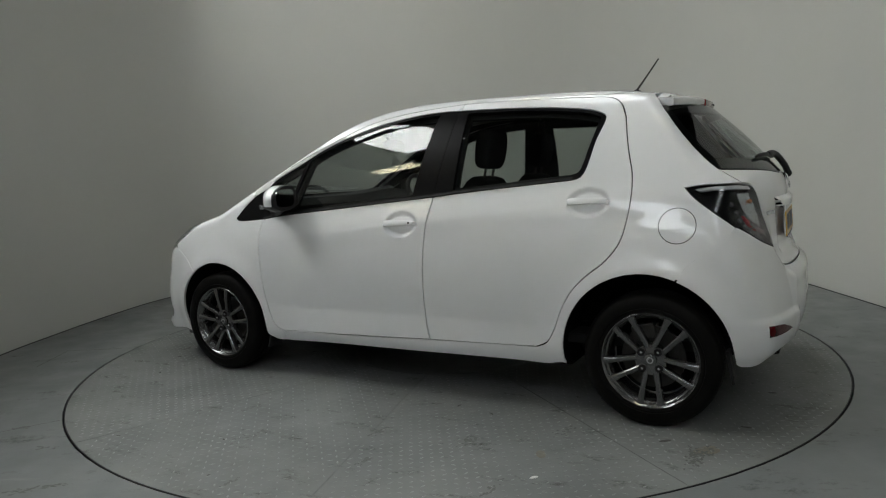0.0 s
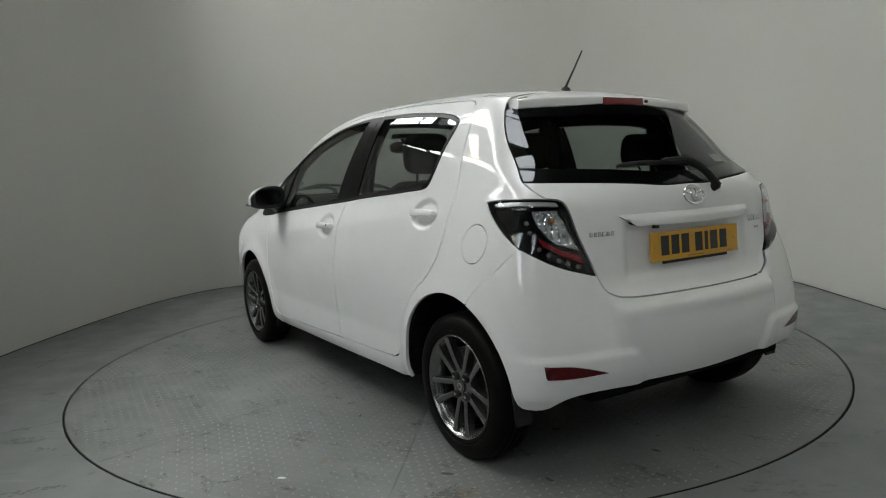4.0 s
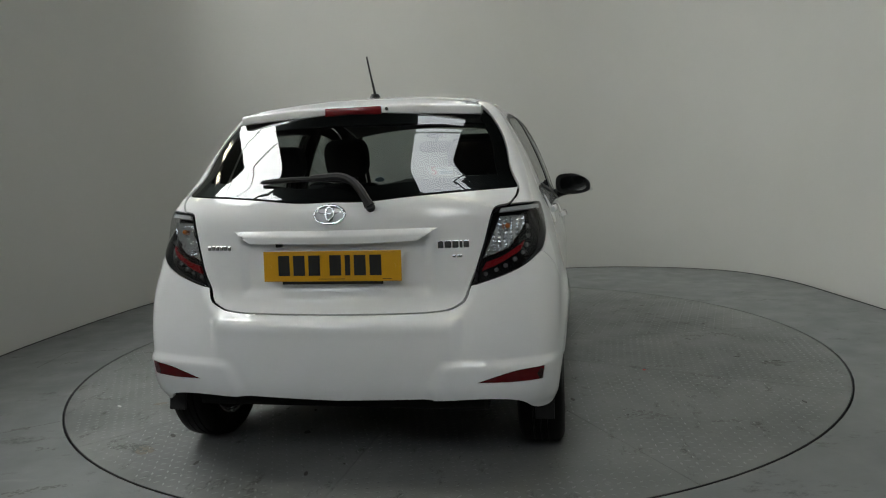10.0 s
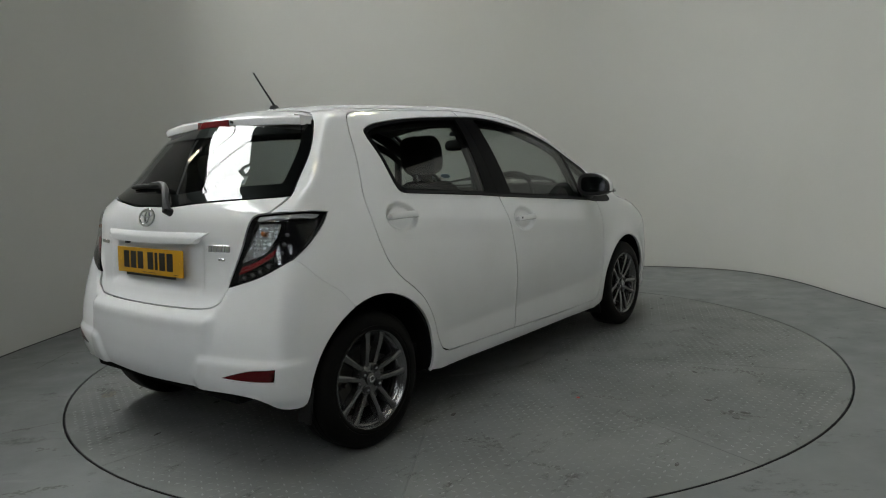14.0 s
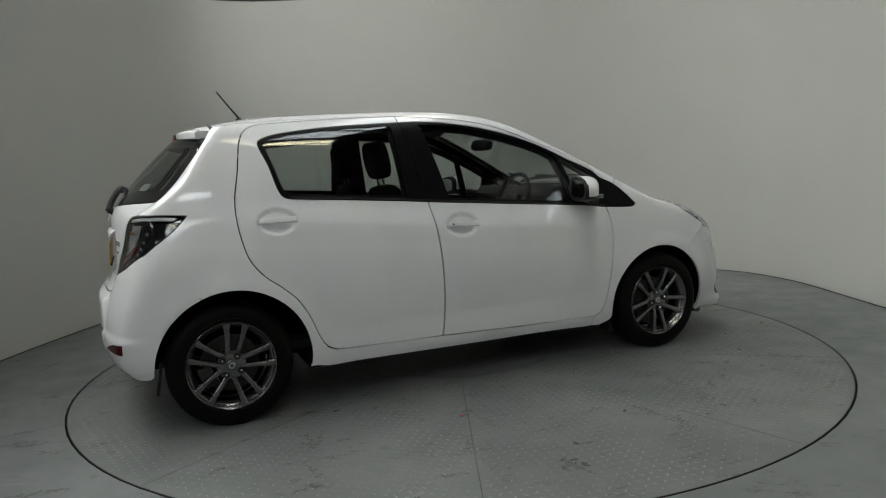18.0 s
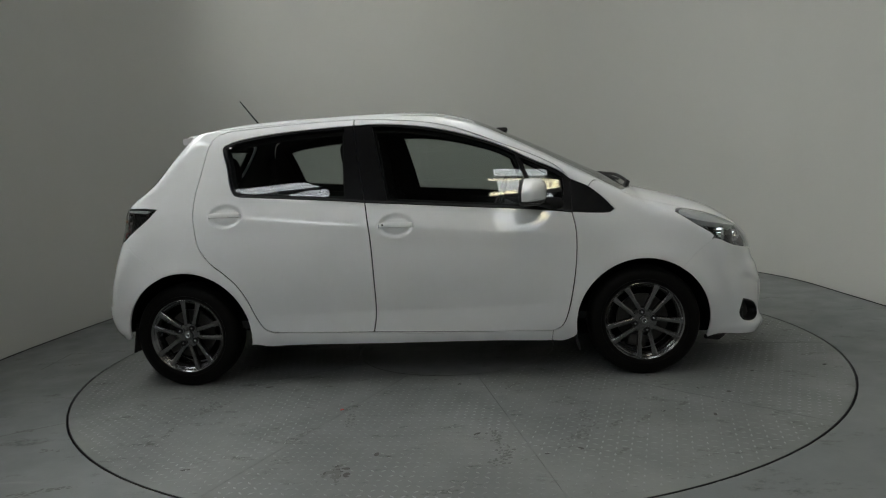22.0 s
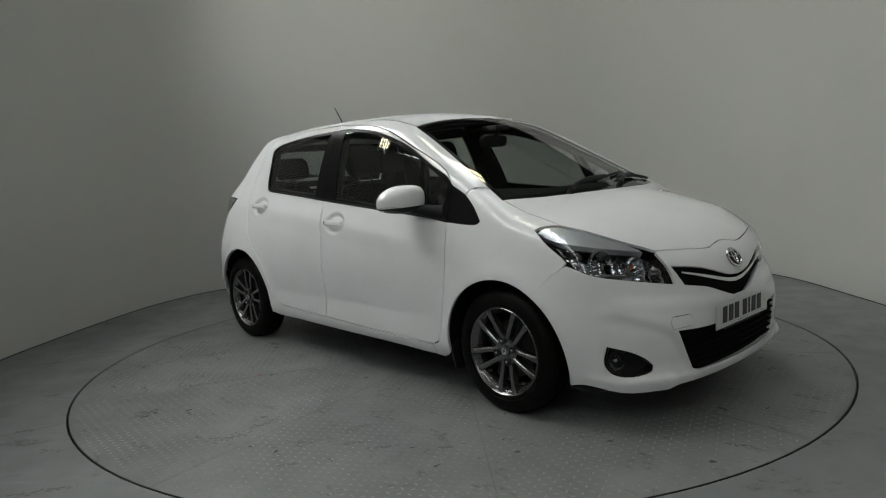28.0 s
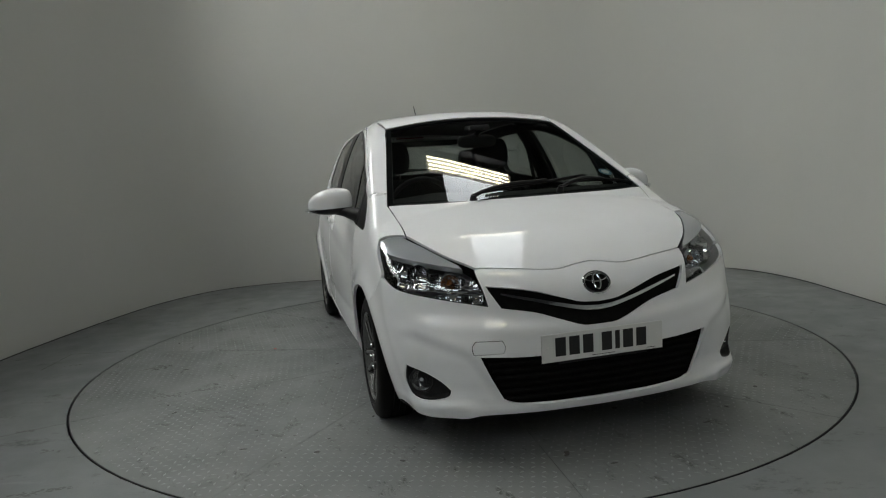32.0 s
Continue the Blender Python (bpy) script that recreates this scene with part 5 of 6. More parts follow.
def emblem(m, parent, w, h, ground):
    """A plain oval emblem of rings."""
    e = new("emblem")
    e.parent = parent
    e["label"] = "chrome oval emblem"
    if ground:
        bm = bmesh.new()
        lathe(bm, [(.0005, .003), (.9, .002), (1.0, -.020)], Matrix.Diagonal((w, h, 1, 1)), 40)
        put("emblem_ground", bm, BLACK_GLOSS, e, m, "black emblem ground", True)
    for a, b, oy, k in ((w, h, 0, .10), (w * .80, h * .34, h * .38, .075), (w * .26, h * .72, h * .05, .10)):
        bm = bmesh.new()
        pts = [(a * (1 - k / 2) * math.cos(2 * math.pi * i / 40), oy + b * math.sin(2 * math.pi * i / 40) - (b * .05 if b > h * .9 else 0), .006) for i in range(40)]
        rows = []
        for i in range(40):
            p = Vector(pts[i])
            d = Vector((p.x, p.y - oy, 0)).normalized()
            r = k * w * .95
            rows.append([bm.verts.new(p + d * r * math.cos(t) + Vector((0, 0, .7 * r * math.sin(t)))) for t in [2 * math.pi * q / 8 for q in range(8)]])
        for i in range(40):
            p, q = rows[i], rows[(i + 1) % 40]
            for j in range(8):
                bm.faces.new((p[j], p[(j + 1) % 8], q[(j + 1) % 8], q[j]))
        put("emblem_ring", bm, CHROME, e, m, "", True)


emblem(seat_on("rear", 0, .988, .004), tailgate, .060, .034, False)
emblem(seat_on("front", 0, .672, .001), car, .058, .044, True)


def badge(m, parent, widths, h, label):
    x = -sum(widths) / 2 - .004 * (len(widths) - 1) / 2
    bm = bmesh.new()
    for w in widths:
        box(bm, (x, -h / 2, -.001), (x + w, h / 2, .004), bevel=.0012, seg=1)
        x += w + .004
    put("badge", bm, BOWL, parent, m, label, False)


badge(seat_on("rear", .457, .868), tailgate, [.014] * 6, .016, "chrome badge of plain bars")
badge(seat_on("rear", -.442, .870), tailgate, [.020, .024, .022, .010, .020], .026, "chrome badge of plain bars")
badge(seat_on("rear", -.455, .828), tailgate, [.012, .020], .009, "small dark chrome badge")


def blade(name, proj, pts, parent, arm, label, thick=1.0):
    """A wiper: a blade that lies along the glass and an arm to its pivot."""
    e = new(name)
    e.parent = parent
    e["label"] = label
    p = place(proj, spline(pts, .04))
    n = normals(p)
    bm = bmesh.new()
    tube(bm, [tuple(q) for q in p + n * .012], [.004 * thick] + [.0065 * thick] * (len(p) - 2) + [.004 * thick], 8)
    part("wiper_blade", bm, BLACK_PLASTIC, e, "", True)
    bm = bmesh.new()
    tube(bm, [tuple(q) for q in p + n * .004], .0025, 6)
    part("wiper_rubber", bm, RUBBER, e)
    q = place(proj, spline(arm, .03))
    n = normals(q)
    k = len(q)
    lift = np.array([.018 + .012 * math.sin(math.pi * min(i / (k - 1) * 1.2, 1)) for i in range(k)])[:, None]
    bm = bmesh.new()
    tube(bm, [tuple(t) for t in q + n * lift], [.013 * thick] + [.010 * thick] * (k - 2) + [.006 * thick], 8)
    part("wiper_arm", bm, BLACK_PLASTIC, e, "", True)
    bm = bmesh.new()
    rod(bm, q[0] - n[0] * .004, q[0] + n[0] * .026, .018, 16, .013)
    part("pivot_cap", bm, BLACK_PLASTIC, e, "", True)


blade("rear_wiper", "rear", [(-.05, 1.098), (.02, 1.106), (.126, 1.110), (.212, 1.108), (.30, 1.102)], tailgate, [(-.148, 1.010), (-.122, 1.044), (-.086, 1.078), (-.03, 1.104), (.09, 1.110)], "black rear wiper", 1.55)
blade("front_wiper", "top", [(1.228, -.20), (1.20, .05), (1.165, .22), (1.12, .38)], car, [(1.262, -.27), (1.235, -.18), (1.20, .02), (1.18, .14)], "black front wiper")
blade("front_wiper", "top", [(1.195, .23), (1.165, .40), (1.150, .52), (1.148, .63)], car, [(1.252, .18), (1.215, .26), (1.175, .37), (1.158, .46)], "black front wiper")
COWL = loop([(1.155, .655), (1.225, .44), (1.262, .2), (1.272, 0), (1.262, -.2), (1.225, -.44), (1.155, -.655)], [(1.155, -.655), (1.168, -.668), (1.240, -.45), (1.281, -.2), (1.291, 0), (1.281, .2), (1.240, .45), (1.168, .668), (1.155, .655)])
panel("cowl", "top", COWL, BLACK_PLASTIC, (car,), "black strip below the windscreen", sides=(1,), off=-.004, gap=0)

# high brake lamp and washer jet in the spoiler
bm = bmesh.new()
box(bm, (-.118, -.018, -.02), (.118, .017, .006), bevel=.005)
put("high_brake_lamp", bm, RED_LENS, tailgate, facing(-1.379, 0, 1.381, True, -4), "dark red high brake lamp", True)
bm = bmesh.new()
rod(bm, (-1.370, -.140, 1.384), (-1.386, -.140, 1.385), .007, 12)
part("washer_jet", bm, PLATE_BLACK, tailgate, "small black washer jet")


# grilles
panel("upper_grille", "nose", UG, LINER, (car,), "black upper grille", sides=(1,), gap=-.012, off=-.028, depth=0)
strip_run = [(.383, .661), (.27, .636), (.14, .604), (.06, .588), (0, .584)]
low_run = [(0, .566), (.06, .571), (.14, .589), (.27, .624), (.383, .654)]
GS = sym([low_run, [low_run[-1], strip_run[0]], strip_run])
panel("grille_bar", "nose", GS, CHROME, (car,), "chrome grille bar", sides=(1,), gap=0, off=-.006, depth=.02, step=.012)
panel("lower_grille", "nose", LG, LINER, (car,), "black lower grille", sides=(1,), gap=-.030, off=-.034, depth=0)
for k in range(6):
    z = .250 + .028 * k
    w = .395 + .06 * k / 5
    run = [FR([(0, z)])[0], FR([(w * .5, z)])[0], FR([(w, z)])[0]]
    pts = spline([run[2] * np.array([1, -1, 1]), run[1] * np.array([1, -1, 1]), run[0], run[1], run[2]], .05)
    bm = bmesh.new()
    rows = []
    for q in pts:
        rows.append([bm.verts.new((q[0] - dx, q[1], q[2] + dz)) for dx, dz in ((.010, -.004), (.032, -.002), (.032, .006), (.010, .003))])
    for a, b in zip(rows, rows[1:]):
        for j in range(4):
            bm.faces.new((a[j], a[(j + 1) % 4], b[(j + 1) % 4], b[j]))
    part("grille_slat", bm, LINER, car)


def fog_lamp(m, parent):
    e = new("fog_lamp")
    e.parent = parent
    at = pose(1.782, .690, .318) @ pose(0, 0, 0, 0, 90, 0) @ pose(0, 0, 0, -22, 0, 0)
    bm = bmesh.new()
    lathe(bm, [(.0005, -.030), (.015, -.028), (.034, -.012), (.042, .004)], at, 32)
    put("reflector_bowl", bm, FOG_CHROME, e, m, "chrome bowl", True)
    bm = bmesh.new()
    lathe(bm, [(.0005, .012), (.020, .010), (.036, .006), (.042, .002)], at, 32)
    put("lens", bm, LENS, e, m, "clear round lens", True)
    bm = bmesh.new()
    lathe(bm, [(.041, .008), (.047, .010), (.050, .002), (.050, -.03)], at, 32)
    put("ring", bm, BLACK_PLASTIC, e, m, "", True)
    bm = bmesh.new()
    rod(bm, at @ Vector((0, 0, -.028)), at @ Vector((0, 0, -.004)), .008, 12)
    put("bulb", bm, CHROME, e, m, "", True)


pair(fog_lamp, L2)
panel("fog_recess", "nose", FOG, BLACK_PLASTIC, L2, "black fog lamp recess", gap=-.004, off=lambda uv, p: bumper_form(uv, p) - .050, depth=0)
panel("fog_rim", "nose", FOG, BLACK_PLASTIC, L2, "", gap=.001, off=lambda uv, p: bumper_form(uv, p) - .002, depth=.055, holes=(inset(FOG, .006),))

# headlamp insides
BROW = ring3("nose", LAMP_TIP, T(HOOD_LAMP[:3] + [(1.80, .49)]), np.array([(1.80, .49, .756), (1.72, .60, .776), (1.62, .69, .797), (1.53, .735, .815), (1.445, .748, .838)]), np.array([(1.445, .748, .846), (1.429, .748, .852)]))
panel("reflector_brow", "nose", BROW, LAMP_SILVER, head_lamp, "bright chrome upper reflector", gap=.004, off=lambda uv, p: -.005 - .25 * np.clip(.84 - p[:, 2] - .35 * (p[:, 0] - 1.45) * .4, 0, .1), depth=.03, step=.014)


def lamp_bowls(m, e):
    for name, at, r, mtl, label in (("reflector_bowl", pose(1.694, .655, .722) @ pose(0, 0, 0, 0, 90, 0) @ pose(0, 0, 0, -24, 0, 0), .046, BOWL, "chrome headlamp bowl"),
                                    ("indicator_bowl", pose(1.795, .548, .694) @ pose(0, 0, 0, 0, 90, 0) @ pose(0, 0, 0, -14, 0, 0), .038, FACET, "ribbed indicator bowl"),
                                    ("side_bowl", pose(1.590, .716, .758) @ pose(0, 0, 0, 0, 90, 0) @ pose(0, 0, 0, -45, 0, 0), .025, BOWL, "small side bowl")):
        bm = bmesh.new()
        n = 28
        rings = lathe(bm, [(r * .18, -r * .75), (r * .45, -r * .66), (r * .75, -r * .36), (r, 0), (r * 1.06, .004), (r * 1.06, -.02)], at, n)
        put(name, bm, mtl, e, m, label, True, 60)
        bm = bmesh.new()
        if name == "reflector_bowl":
            rod(bm, at @ Vector((0, 0, -r * .74)), at @ Vector((0, 0, -.004)), .012, 14, .010)
            put("bulb_cap", bm, BLACK_GLOSS, e, m, "dark bulb cap", True)
        elif name == "indicator_bowl":
            rod(bm, at @ Vector((0, .006, -r * .7)), at @ Vector((0, .008, -.012)), .013, 14, .009)
            put("bulb", bm, AMBER, e, m, "amber bulb", True)
        else:
            rod(bm, at @ Vector((0, 0, -r * .7)), at @ Vector((0, 0, -.012)), .006, 10)
            put("bulb", bm, LENS, e, m, "", True)
    # dark divider between the two main bowls
    bm = bmesh.new()
    box(bm, (-.004, -.026, -.034), (.004, .026, .034), pose(1.744, .604, .702, 0, 0, -28), bevel=.003)
    put("divider", bm, SMOKED, e, m, "", False)
    for k in range(7):
        bm = bmesh.new()
        at = pose(1.808, .545, .664 + .010 * k, 0, 0, -16)
        box(bm, (-.002, -.030, -.002), (.002, .030, .002), at)
        put("lens_rib", bm, LENS, e, m, "", False)


pair(lamp_bowls, head_lamp)

# tail lamp insides
CLEAR = ring3("stern", np.array([(-1.585, .690, .968), (-1.635, .606, .968)]), np.array([(-1.635, .606, .968), (-1.655, .582, .905), (-1.680, .540, .815)]),
              np.array([(-1.680, .540, .815), (-1.648, .640, .850), (-1.625, .676, .890), (-1.600, .694, .930), (-1.585, .690, .968)]))
panel("clear_section", "stern", CLEAR, FACET, tail_lamp, "clear ribbed lamp section", gap=.003, off=lambda uv, p: -.016 + .004 * np.sin(p[:, 2] * 420) + .003 * np.sin(p[:, 1] * 300), depth=.01, step=.007)
REDS = ring3("stern", np.array([(-1.615, .694, .876), (-1.645, .652, .845), (-1.663, .604, .820), (-1.680, .553, .804)]), np.array([(-1.680, .553, .804), (-1.688, .535, .772)]),
             np.array([(-1.688, .535, .772), (-1.670, .594, .793), (-1.652, .642, .818), (-1.633, .680, .842), (-1.615, .694, .876)]))
panel("red_section", "stern", REDS, RED_LENS, tail_lamp, "red lamp strip", gap=.001, off=-.008, depth=.012, step=.012)
TOPLINE = ring3("stern", np.array([(-1.43, .735, .990), (-1.50, .716, .998), (-1.58, .665, .998), (-1.625, .612, .992)]), np.array([(-1.625, .612, .992), (-1.632, .604, .978)]),
                np.array([(-1.632, .604, .978), (-1.58, .668, .984), (-1.50, .722, .984), (-1.45, .737, .980), (-1.43, .735, .990)]))
panel("chrome_brow", "stern", TOPLINE, LAMP_SILVER, tail_lamp, "chrome upper trim", gap=0, off=-.004, depth=.01, step=.012)


def leds(m, e):
    for x, y, z in ((-1.544, .712, .960), (-1.579, .713, .922), (-1.597, .712, .889), (-1.611, .707, .859), (-1.629, .692, .833), (-1.647, .661, .810), (-1.662, .627, .789), (-1.673, .594, .775), (-1.685, .555, .762)):
        p = np.array([(x, y, z)])
        n = Vector(normals(p)[0])
        at = Matrix.Translation(Vector(p[0]) - n * .014) @ n.to_track_quat("Z", "Y").to_matrix().to_4x4()
        bm = bmesh.new()
        lathe(bm, [(.0003, .004), (.005, .0035), (.0082, .001), (.009, -.004)], at, 14)
        put("led_bead", bm, LED_GREY, e, m, "", True)
    at = pose(-1.628, .632, .928)
    bm = bmesh.new()
    bmesh.ops.create_uvsphere(bm, u_segments=14, v_segments=8, radius=.010, matrix=at)
    put("bulb", bm, AMBER, e, m, "amber bulb", True)


LED_GREY = mat("frosted_led", (.12, .12, .125), .25, .3)
pair(leds, tail_lamp)

# mud flaps and chin strips
for x, y0, y1, z0, z1, ang in ((-1.572, .715, .786, .190, .330, 10), (.898, .690, .800, .145, .285, -14)):
    def flap(m, parent):
        bm = bmesh.new()
        box(bm, (-.006, y0, z0 - (z0 + z1) / 2), (.006, y1, z1 - (z0 + z1) / 2), pose(x, 0, (z0 + z1) / 2, 0, ang, 0), bevel=.004)
        put("mud_flap", bm, BLACK_PLASTIC, parent, m, "black mud flap", False)
    pair(flap, L2)


def chin(m, parent):
    bm = bmesh.new()
    tube(bm, [(1.585, .74, .186), (1.66, .70, .172), (1.72, .62, .170)], [.012, .018, .010], 8)
    put("chin_strip", bm, BLACK_PLASTIC, parent, m, "black chin deflector", True)


pair(chin, L2)
bm = bmesh.new()
tube(bm, [(-1.40, -.42, .29), (-1.55, -.43, .30), (-1.64, -.43, .30)], .020, 14)
part("exhaust_pipe", bm, LINER, car, "dark exhaust pipe", True)
bm = bmesh.new()
box(bm, (-1.66, -.34, .27), (-1.42, .30, .37), bevel=.04, seg=3)
part("silencer", bm, LINER, car, "dark silencer box", True)
bm = bmesh.new()
tube(bm, [(-1.24, -.66, .27), (-1.20, -.4, .24), (-1.20, .4, .24), (-1.24, .66, .27)], .035, 12)
part("rear_axle_beam", bm, LINER, car, "dark axle beam", True)


# stickers on the glass
def text_mesh(name, body_, size, material, parent, m):
    cu = bpy.data.curves.new(name, "FONT")
    cu.body, cu.size, cu.align_x, cu.align_y = body_, size, "CENTER", "CENTER"
    tmp = new(name, cu)
    dg = bpy.context.evaluated_depsgraph_get()
    me = bpy.data.meshes.new_from_object(tmp.evaluated_get(dg))
    bpy.data.objects.remove(tmp)
    me.transform(m)
    me.materials.clear()
    me.materials.append(material)
    ob = new(name, me)
    ob.parent = parent
    return ob


at = seat_on("rear", -.385, 1.135, -.007)
bm = bmesh.new()
box(bm, (-.048, -.022, -.0012), (.048, .022, 0))
st = put("window_sticker", bm, STICKER, tailgate, at, "white sticker with red and blue print", False)
text_mesh("sticker_number", "5", .054, STICKER_RED, st, at @ Matrix.Translation((-.028, 0, .0006)))
text_mesh("sticker_word", "year", .018, STICKER_BLUE, st, at @ Matrix.Translation((.012, .011, .0006)))
bm = bmesh.new()
box(bm, (-.008, -.006, .0002), (.042, -.002, .0008))
box(bm, (-.008, -.014, .0002), (.040, -.010, .0008))
put("sticker_line", bm, STICKER_BLUE, st, at, "", False)
at = seat_on("top", 1.030, .545, -.008)
bm = bmesh.new()
lathe(bm, [(.0005, 0), (.036, 0), (.0365, -.001), (.0005, -.001)], at, 28)
part("tax_disc", bm, STICKER_BLUE, car, "round pale blue paper disc", False)
bm = bmesh.new()
lathe(bm, [(.0005, .0006), (.022, .0006), (.0225, 0)], at, 28)
part("tax_disc_centre", bm, STICKER, car)


# ---- cabin ----
panel("inner_trim", "slant", SIDE, TRIM_DARK, L2, "dark cabin trim", off=-.030, depth=0, gap=.004, step=.05)
panel("door_lining", "side", loop(B_LOW, FOOT_R[::-1], REAR_EDGE[::-1], DOOR_TOP_R, [(-.287, 1.444), (-.283, 1.406)], DLO_TOP_R[::-1], DLO_REAR, DLO_FOOT_R), TRIM_DARK, door_r, "dark door lining", off=-.035, depth=0, step=.05)
panel("door_lining", "side", loop(B_LOW[::-1], DLO_FOOT_F, DOOR_FRONT, FOOT_F[::-1]), TRIM_DARK, door_f, "dark door lining", off=-.035, depth=0, step=.05)
panel("frame_lining", "side", loop(DOOR_TOP_F, DLO_TOP_F[::-1], [(-.283, 1.406), (-.287, 1.444)]), TRIM_DARK, door_f, "", off=-.022, depth=0, step=.05)
DLO_R, DLO_F = loop(DLO_FOOT_R, B_HIGH[::-1], DLO_TOP_R[::-1], DLO_REAR), loop(DLO_FOOT_F, [(.893, .889), (.893, 1.060)], DLO_TOP_F[::-1], B_HIGH)
panel("inner_surround", "side", inset(DLO_R, -.022), TRIM_DARK, door_r, "dark inner window surround", off=-.030, gap=0, depth=.012, step=.04, holes=(inset(REAR_PANE, .014),))
panel("inner_surround", "side", inset(DLO_F, -.018), TRIM_DARK, door_f, "dark inner window surround", off=-.030, gap=0, depth=.012, step=.04, holes=(inset(FRONT_PANE, .012), inset(QUARTER, .008)))
panel("headlining", "top", loop(*roof_runs), HEADLINER, (car,), "pale grey headlining", sides=(1,), off=-.035, depth=0, gap=.004, step=.06)
panel("tailgate_lining", "stern", ring3("stern", *(gate_half + [flip3(r) for r in gate_half[::-1]])), TRIM_DARK, (tailgate,), "", sides=(1,), off=-.035, depth=0, gap=.004, step=.06)

bm = bmesh.new()
box(bm, (-1.66, -.72, .30), (1.10, .72, .34))
box(bm, (1.06, -.70, .30), (1.10, .70, .86))
part("cabin_floor", bm, TRIM_DARK, car, "dark cabin floor")
bm = bmesh.new()
prof = [(1.245, .955), (1.10, .985), (.90, 1.000), (.78, .992), (.735, .95), (.745, .86), (.80, .72), (.86, .50), (1.06, .48), (1.06, .86)]
rows = []
for y, dx in ((-.70, .05), (-.62, .01), (-.36, -.01), (0, 0), (.36, 0), (.62, .01), (.70, .05)):
    rows.append([bm.verts.new((min(x + (dx if x < 1.0 else 0) - (abs(y) ** 2 * .16 if x > 1.0 else 0), 1.25), y, z + (.022 if abs(y + .36) < .1 and .75 < x < 1.0 else 0))) for x, z in prof])
for a, b in zip(rows, rows[1:]):
    for k in range(len(prof)):
        bm.faces.new((a[k], a[(k + 1) % len(prof)], b[(k + 1) % len(prof)], b[k]))
bm.faces.new(rows[0])
bm.faces.new(rows[-1])
part("dashboard", bm, TRIM_DARK, car, "dark grey dashboard", True, 35)


def build_steering():
    e = new("steering_wheel")
    e.parent = car
    e["label"] = "black steering wheel"
    m = pose(.50, -.36, .925, 0, -66, 0)
    bm = bmesh.new()
    rows = []
    for i in range(36):
        a = 2 * math.pi * i / 36
        c = Vector((.182 * math.cos(a), .182 * math.sin(a), 0))
        d = c.normalized()
        rows.append([bm.verts.new(m @ (c + d * .0145 * math.cos(t) + Vector((0, 0, .0145 * math.sin(t))))) for t in [2 * math.pi * k / 8 for k in range(8)]])
    for i in range(36):
        for k in range(8):
            bm.faces.new((rows[i][k], rows[i][(k + 1) % 8], rows[(i + 1) % 36][(k + 1) % 8], rows[(i + 1) % 36][k]))
    part("rim_grip", bm, BLACK_PLASTIC, e, "", True)
    bm = bmesh.new()
    box(bm, (-.075, -.07, -.03), (.055, .07, .012), m, bevel=.018, seg=3)
    part("airbag_pad", bm, TRIM_DARK, e, "", True)
    for a in (90, 270, 180):
        bm = bmesh.new()
        box(bm, (.05, -.018, -.010), (.175, .018, .004), m @ pose(0, 0, 0, 0, 0, a), bevel=.005)
        part("wheel_spoke", bm, TRIM_DARK, e, "", True)
    bm = bmesh.new()
    rod(bm, m @ Vector((0, 0, -.02)), m @ Vector((0, 0, -.30)), .04, 14)
    part("column", bm, TRIM_DARK, e, "", True)


build_steering()


def cushion(bm, m, sx, sy, sz, bulge=.3, n=10):
    """A padded block with soft edges."""
    r = bmesh.ops.create_grid(bm, x_segments=n, y_segments=n, size=1.0)
    bmesh.ops.delete(bm, geom=r["verts"], context="VERTS")
    rings = []
    for j in range(-6, 7):
        b = math.pi / 2 * j / 6
        rr, zz = abs(math.cos(b)) ** .35, math.copysign(abs(math.sin(b)) ** .8, b)
        ring = []
        for i in range(28):
            a = 2 * math.pi * i / 28
            ring.append(bm.verts.new(m @ Vector((sx * rr * math.copysign(abs(math.cos(a)) ** .42, math.cos(a)), sy * rr * math.copysign(abs(math.sin(a)) ** .42, math.sin(a)), sz * zz))))
        rings.append(ring)
    for p, q in zip(rings, rings[1:]):
        for k in range(28):
            bm.faces.new((p[k], p[(k + 1) % 28], q[(k + 1) % 28], q[k]))
    bmesh.ops.remove_doubles(bm, verts=bm.verts, dist=1e-5)


def build_front_seat():
    e = new("front_seat")
    e.parent = car
    e["label"] = "charcoal cloth front seat with headrest"
    for name, m, s in (("seat_cushion", pose(.05, 0, .52, 0, -8, 0), (.26, .245, .075)), ("backrest", pose(-.215, 0, .80, 0, -18, 0), (.062, .235, .285)), ("headrest", pose(-.325, 0, 1.215, 0, -10, 0), (.048, .125, .105))):
        bm = bmesh.new()
        cushion(bm, m, *s)
        part(name, bm, FABRIC, e, "", True, 80)
    for s in (-.05, .05):
        bm = bmesh.new()
        rod(bm, (-.295, s, 1.04), (-.322, s, 1.16), .007, 8)
        part("headrest_post", bm, DULL_METAL, e)
    for s in (-1, 1):
        bm = bmesh.new()
        cushion(bm, pose(-.16, s * .205, .78, 0, -18, 0), .06, .035, .22)
        part("side_bolster", bm, FABRIC, e, "", True, 80)
    bm = bmesh.new()
    box(bm, (-.22, -.20, .345), (.25, .20, .45), bevel=.02)
    part("seat_base", bm, TRIM_DARK, e)
    return e


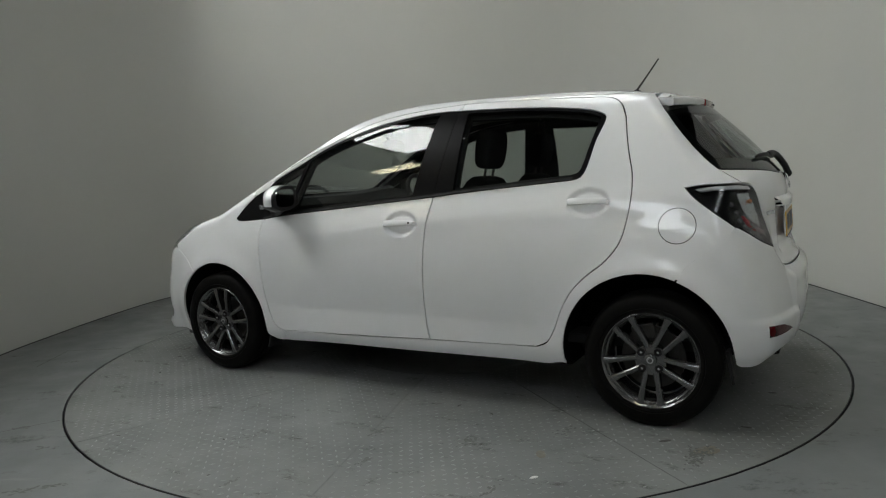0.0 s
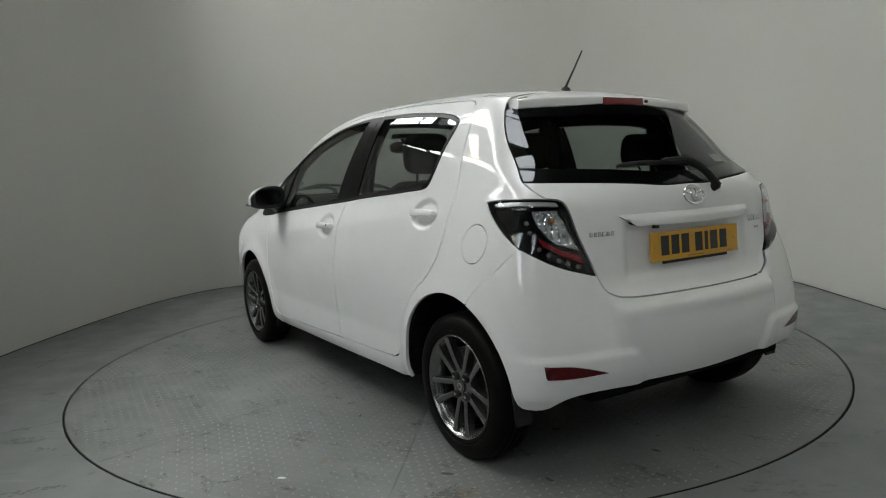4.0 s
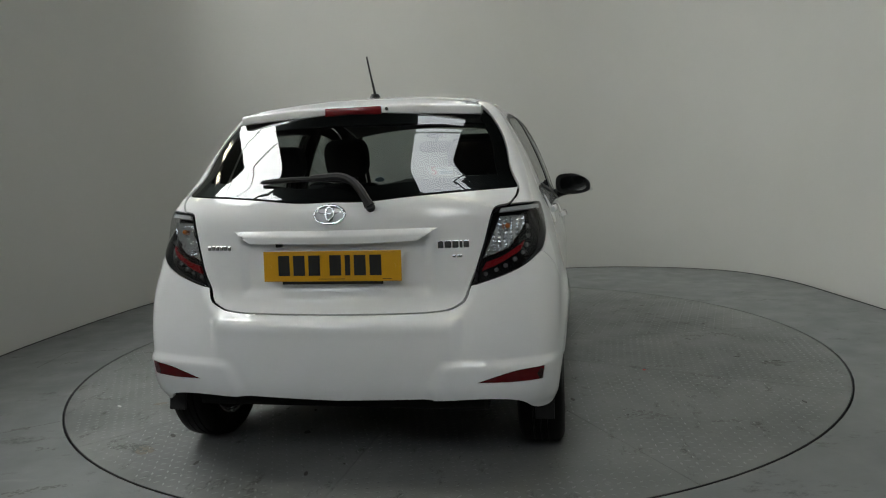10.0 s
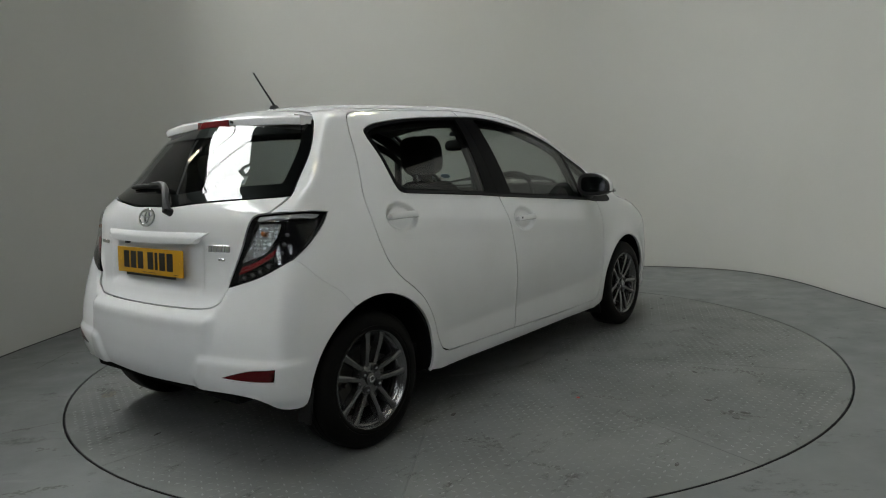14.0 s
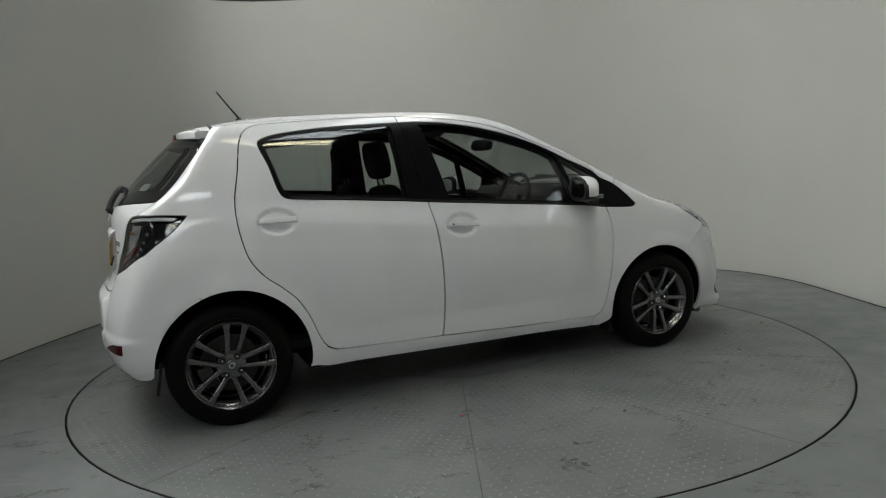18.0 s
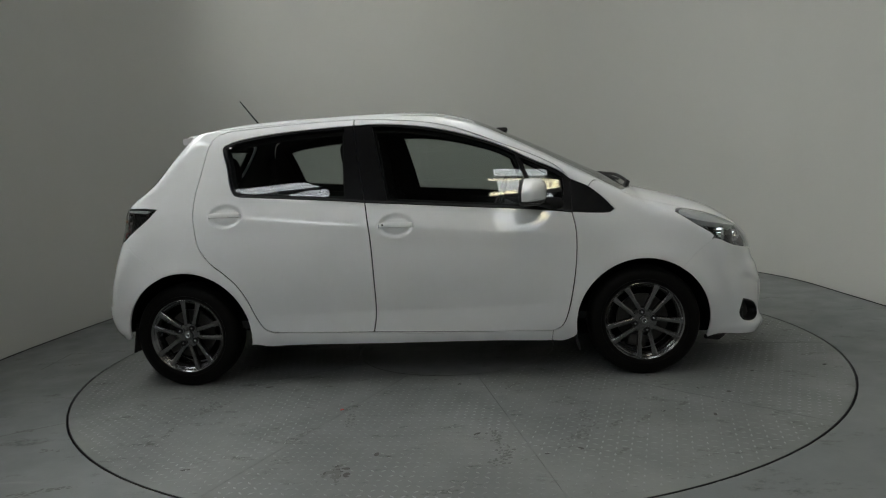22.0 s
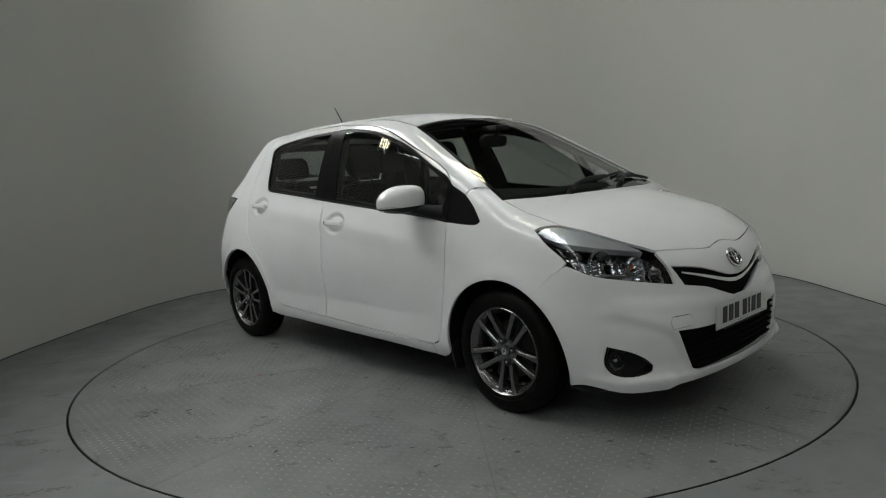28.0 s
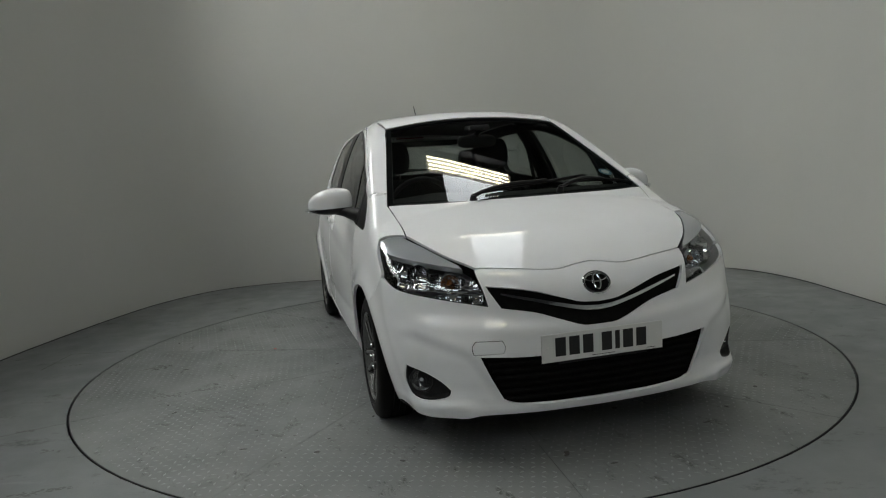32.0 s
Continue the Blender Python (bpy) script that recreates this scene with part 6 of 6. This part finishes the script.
seat = build_front_seat()
seat.matrix_basis = pose(-.02, .36, 0)
copy_thing(seat, pose(-.02, -.36, 0))
bench = new("rear_bench")
bench.parent = car
bench["label"] = "charcoal cloth rear bench with headrests"
for name, m, s in (("seat_cushion", pose(-.78, 0, .52, 0, -6, 0), (.27, .62, .08)), ("backrest", pose(-1.10, .20, .80, 0, -16, 0), (.065, .42, .27)), ("backrest", pose(-1.10, -.43, .80, 0, -16, 0), (.065, .20, .27)),
                   ("headrest", pose(-1.075, .455, 1.185, 0, -8, 0), (.042, .125, .078)), ("headrest", pose(-1.075, -.455, 1.185, 0, -8, 0), (.042, .125, .078))):
    bm = bmesh.new()
    cushion(bm, m, *s)
    part(name, bm, FABRIC, bench, "", True, 80)
for y in (-.51, -.40, .40, .51):
    bm = bmesh.new()
    rod(bm, (-1.155, y, 1.02), (-1.085, y, 1.13), .006, 8)
    part("headrest_post", bm, DULL_METAL, bench)
bm = bmesh.new()
box(bm, (-1.60, -.58, .985), (-1.20, .58, 1.000), bevel=.005)
part("parcel_shelf", bm, TRIM_DARK, car, "dark parcel shelf")

rv = new("interior_mirror")
rv.parent = car
bm = bmesh.new()
cushion(bm, pose(.500, 0, 1.285, 0, 12, 4), .022, .118, .036)
part("mirror_body", bm, BLACK_PLASTIC, rv, "", True, 80)
bm = bmesh.new()
rod(bm, (.505, 0, 1.30), (.545, 0, 1.345), .012, 10)
box(bm, (.46, -.06, 1.345), (.58, .06, 1.375), bevel=.012)
part("mirror_stem", bm, BLACK_PLASTIC, rv)
for s in (1, -1):
    bm = bmesh.new()
    tube(bm, [(-.29, s * .60, 1.36), (-.27, s * .635, 1.15), (-.25, s * .66, .95), (-.25, s * .67, .60)], .014, 6)
    part("seat_belt", bm, TRIM_DARK, car, "dark seat belt", True)

# the body leans on its springs; the wheels stand upright on the deck
for ob in list(car.children):
    if not ob.name.startswith("wheel") or ob.name.startswith("wheel_house"):
        ob.matrix_basis = LEAN @ ob.matrix_basis


def motions():
    """The turntable turns steadily and carries the car with it."""
    times = [t * 1.0 for t in range(33)]
    rows_t, rows_c = [], []
    for t in times:
        a = turn(t)
        c, s = math.cos(radians(a)), math.sin(radians(a))
        rows_t.append((t, pose(0, 0, 0, 0, 0, a)))
        rows_c.append((t, pose(c * CAR_AT[0] - s * CAR_AT[1], s * CAR_AT[0] + c * CAR_AT[1], 0, 0, 0, a)))
    walk(turntable, rows_t)
    walk(car, rows_c)


motions()
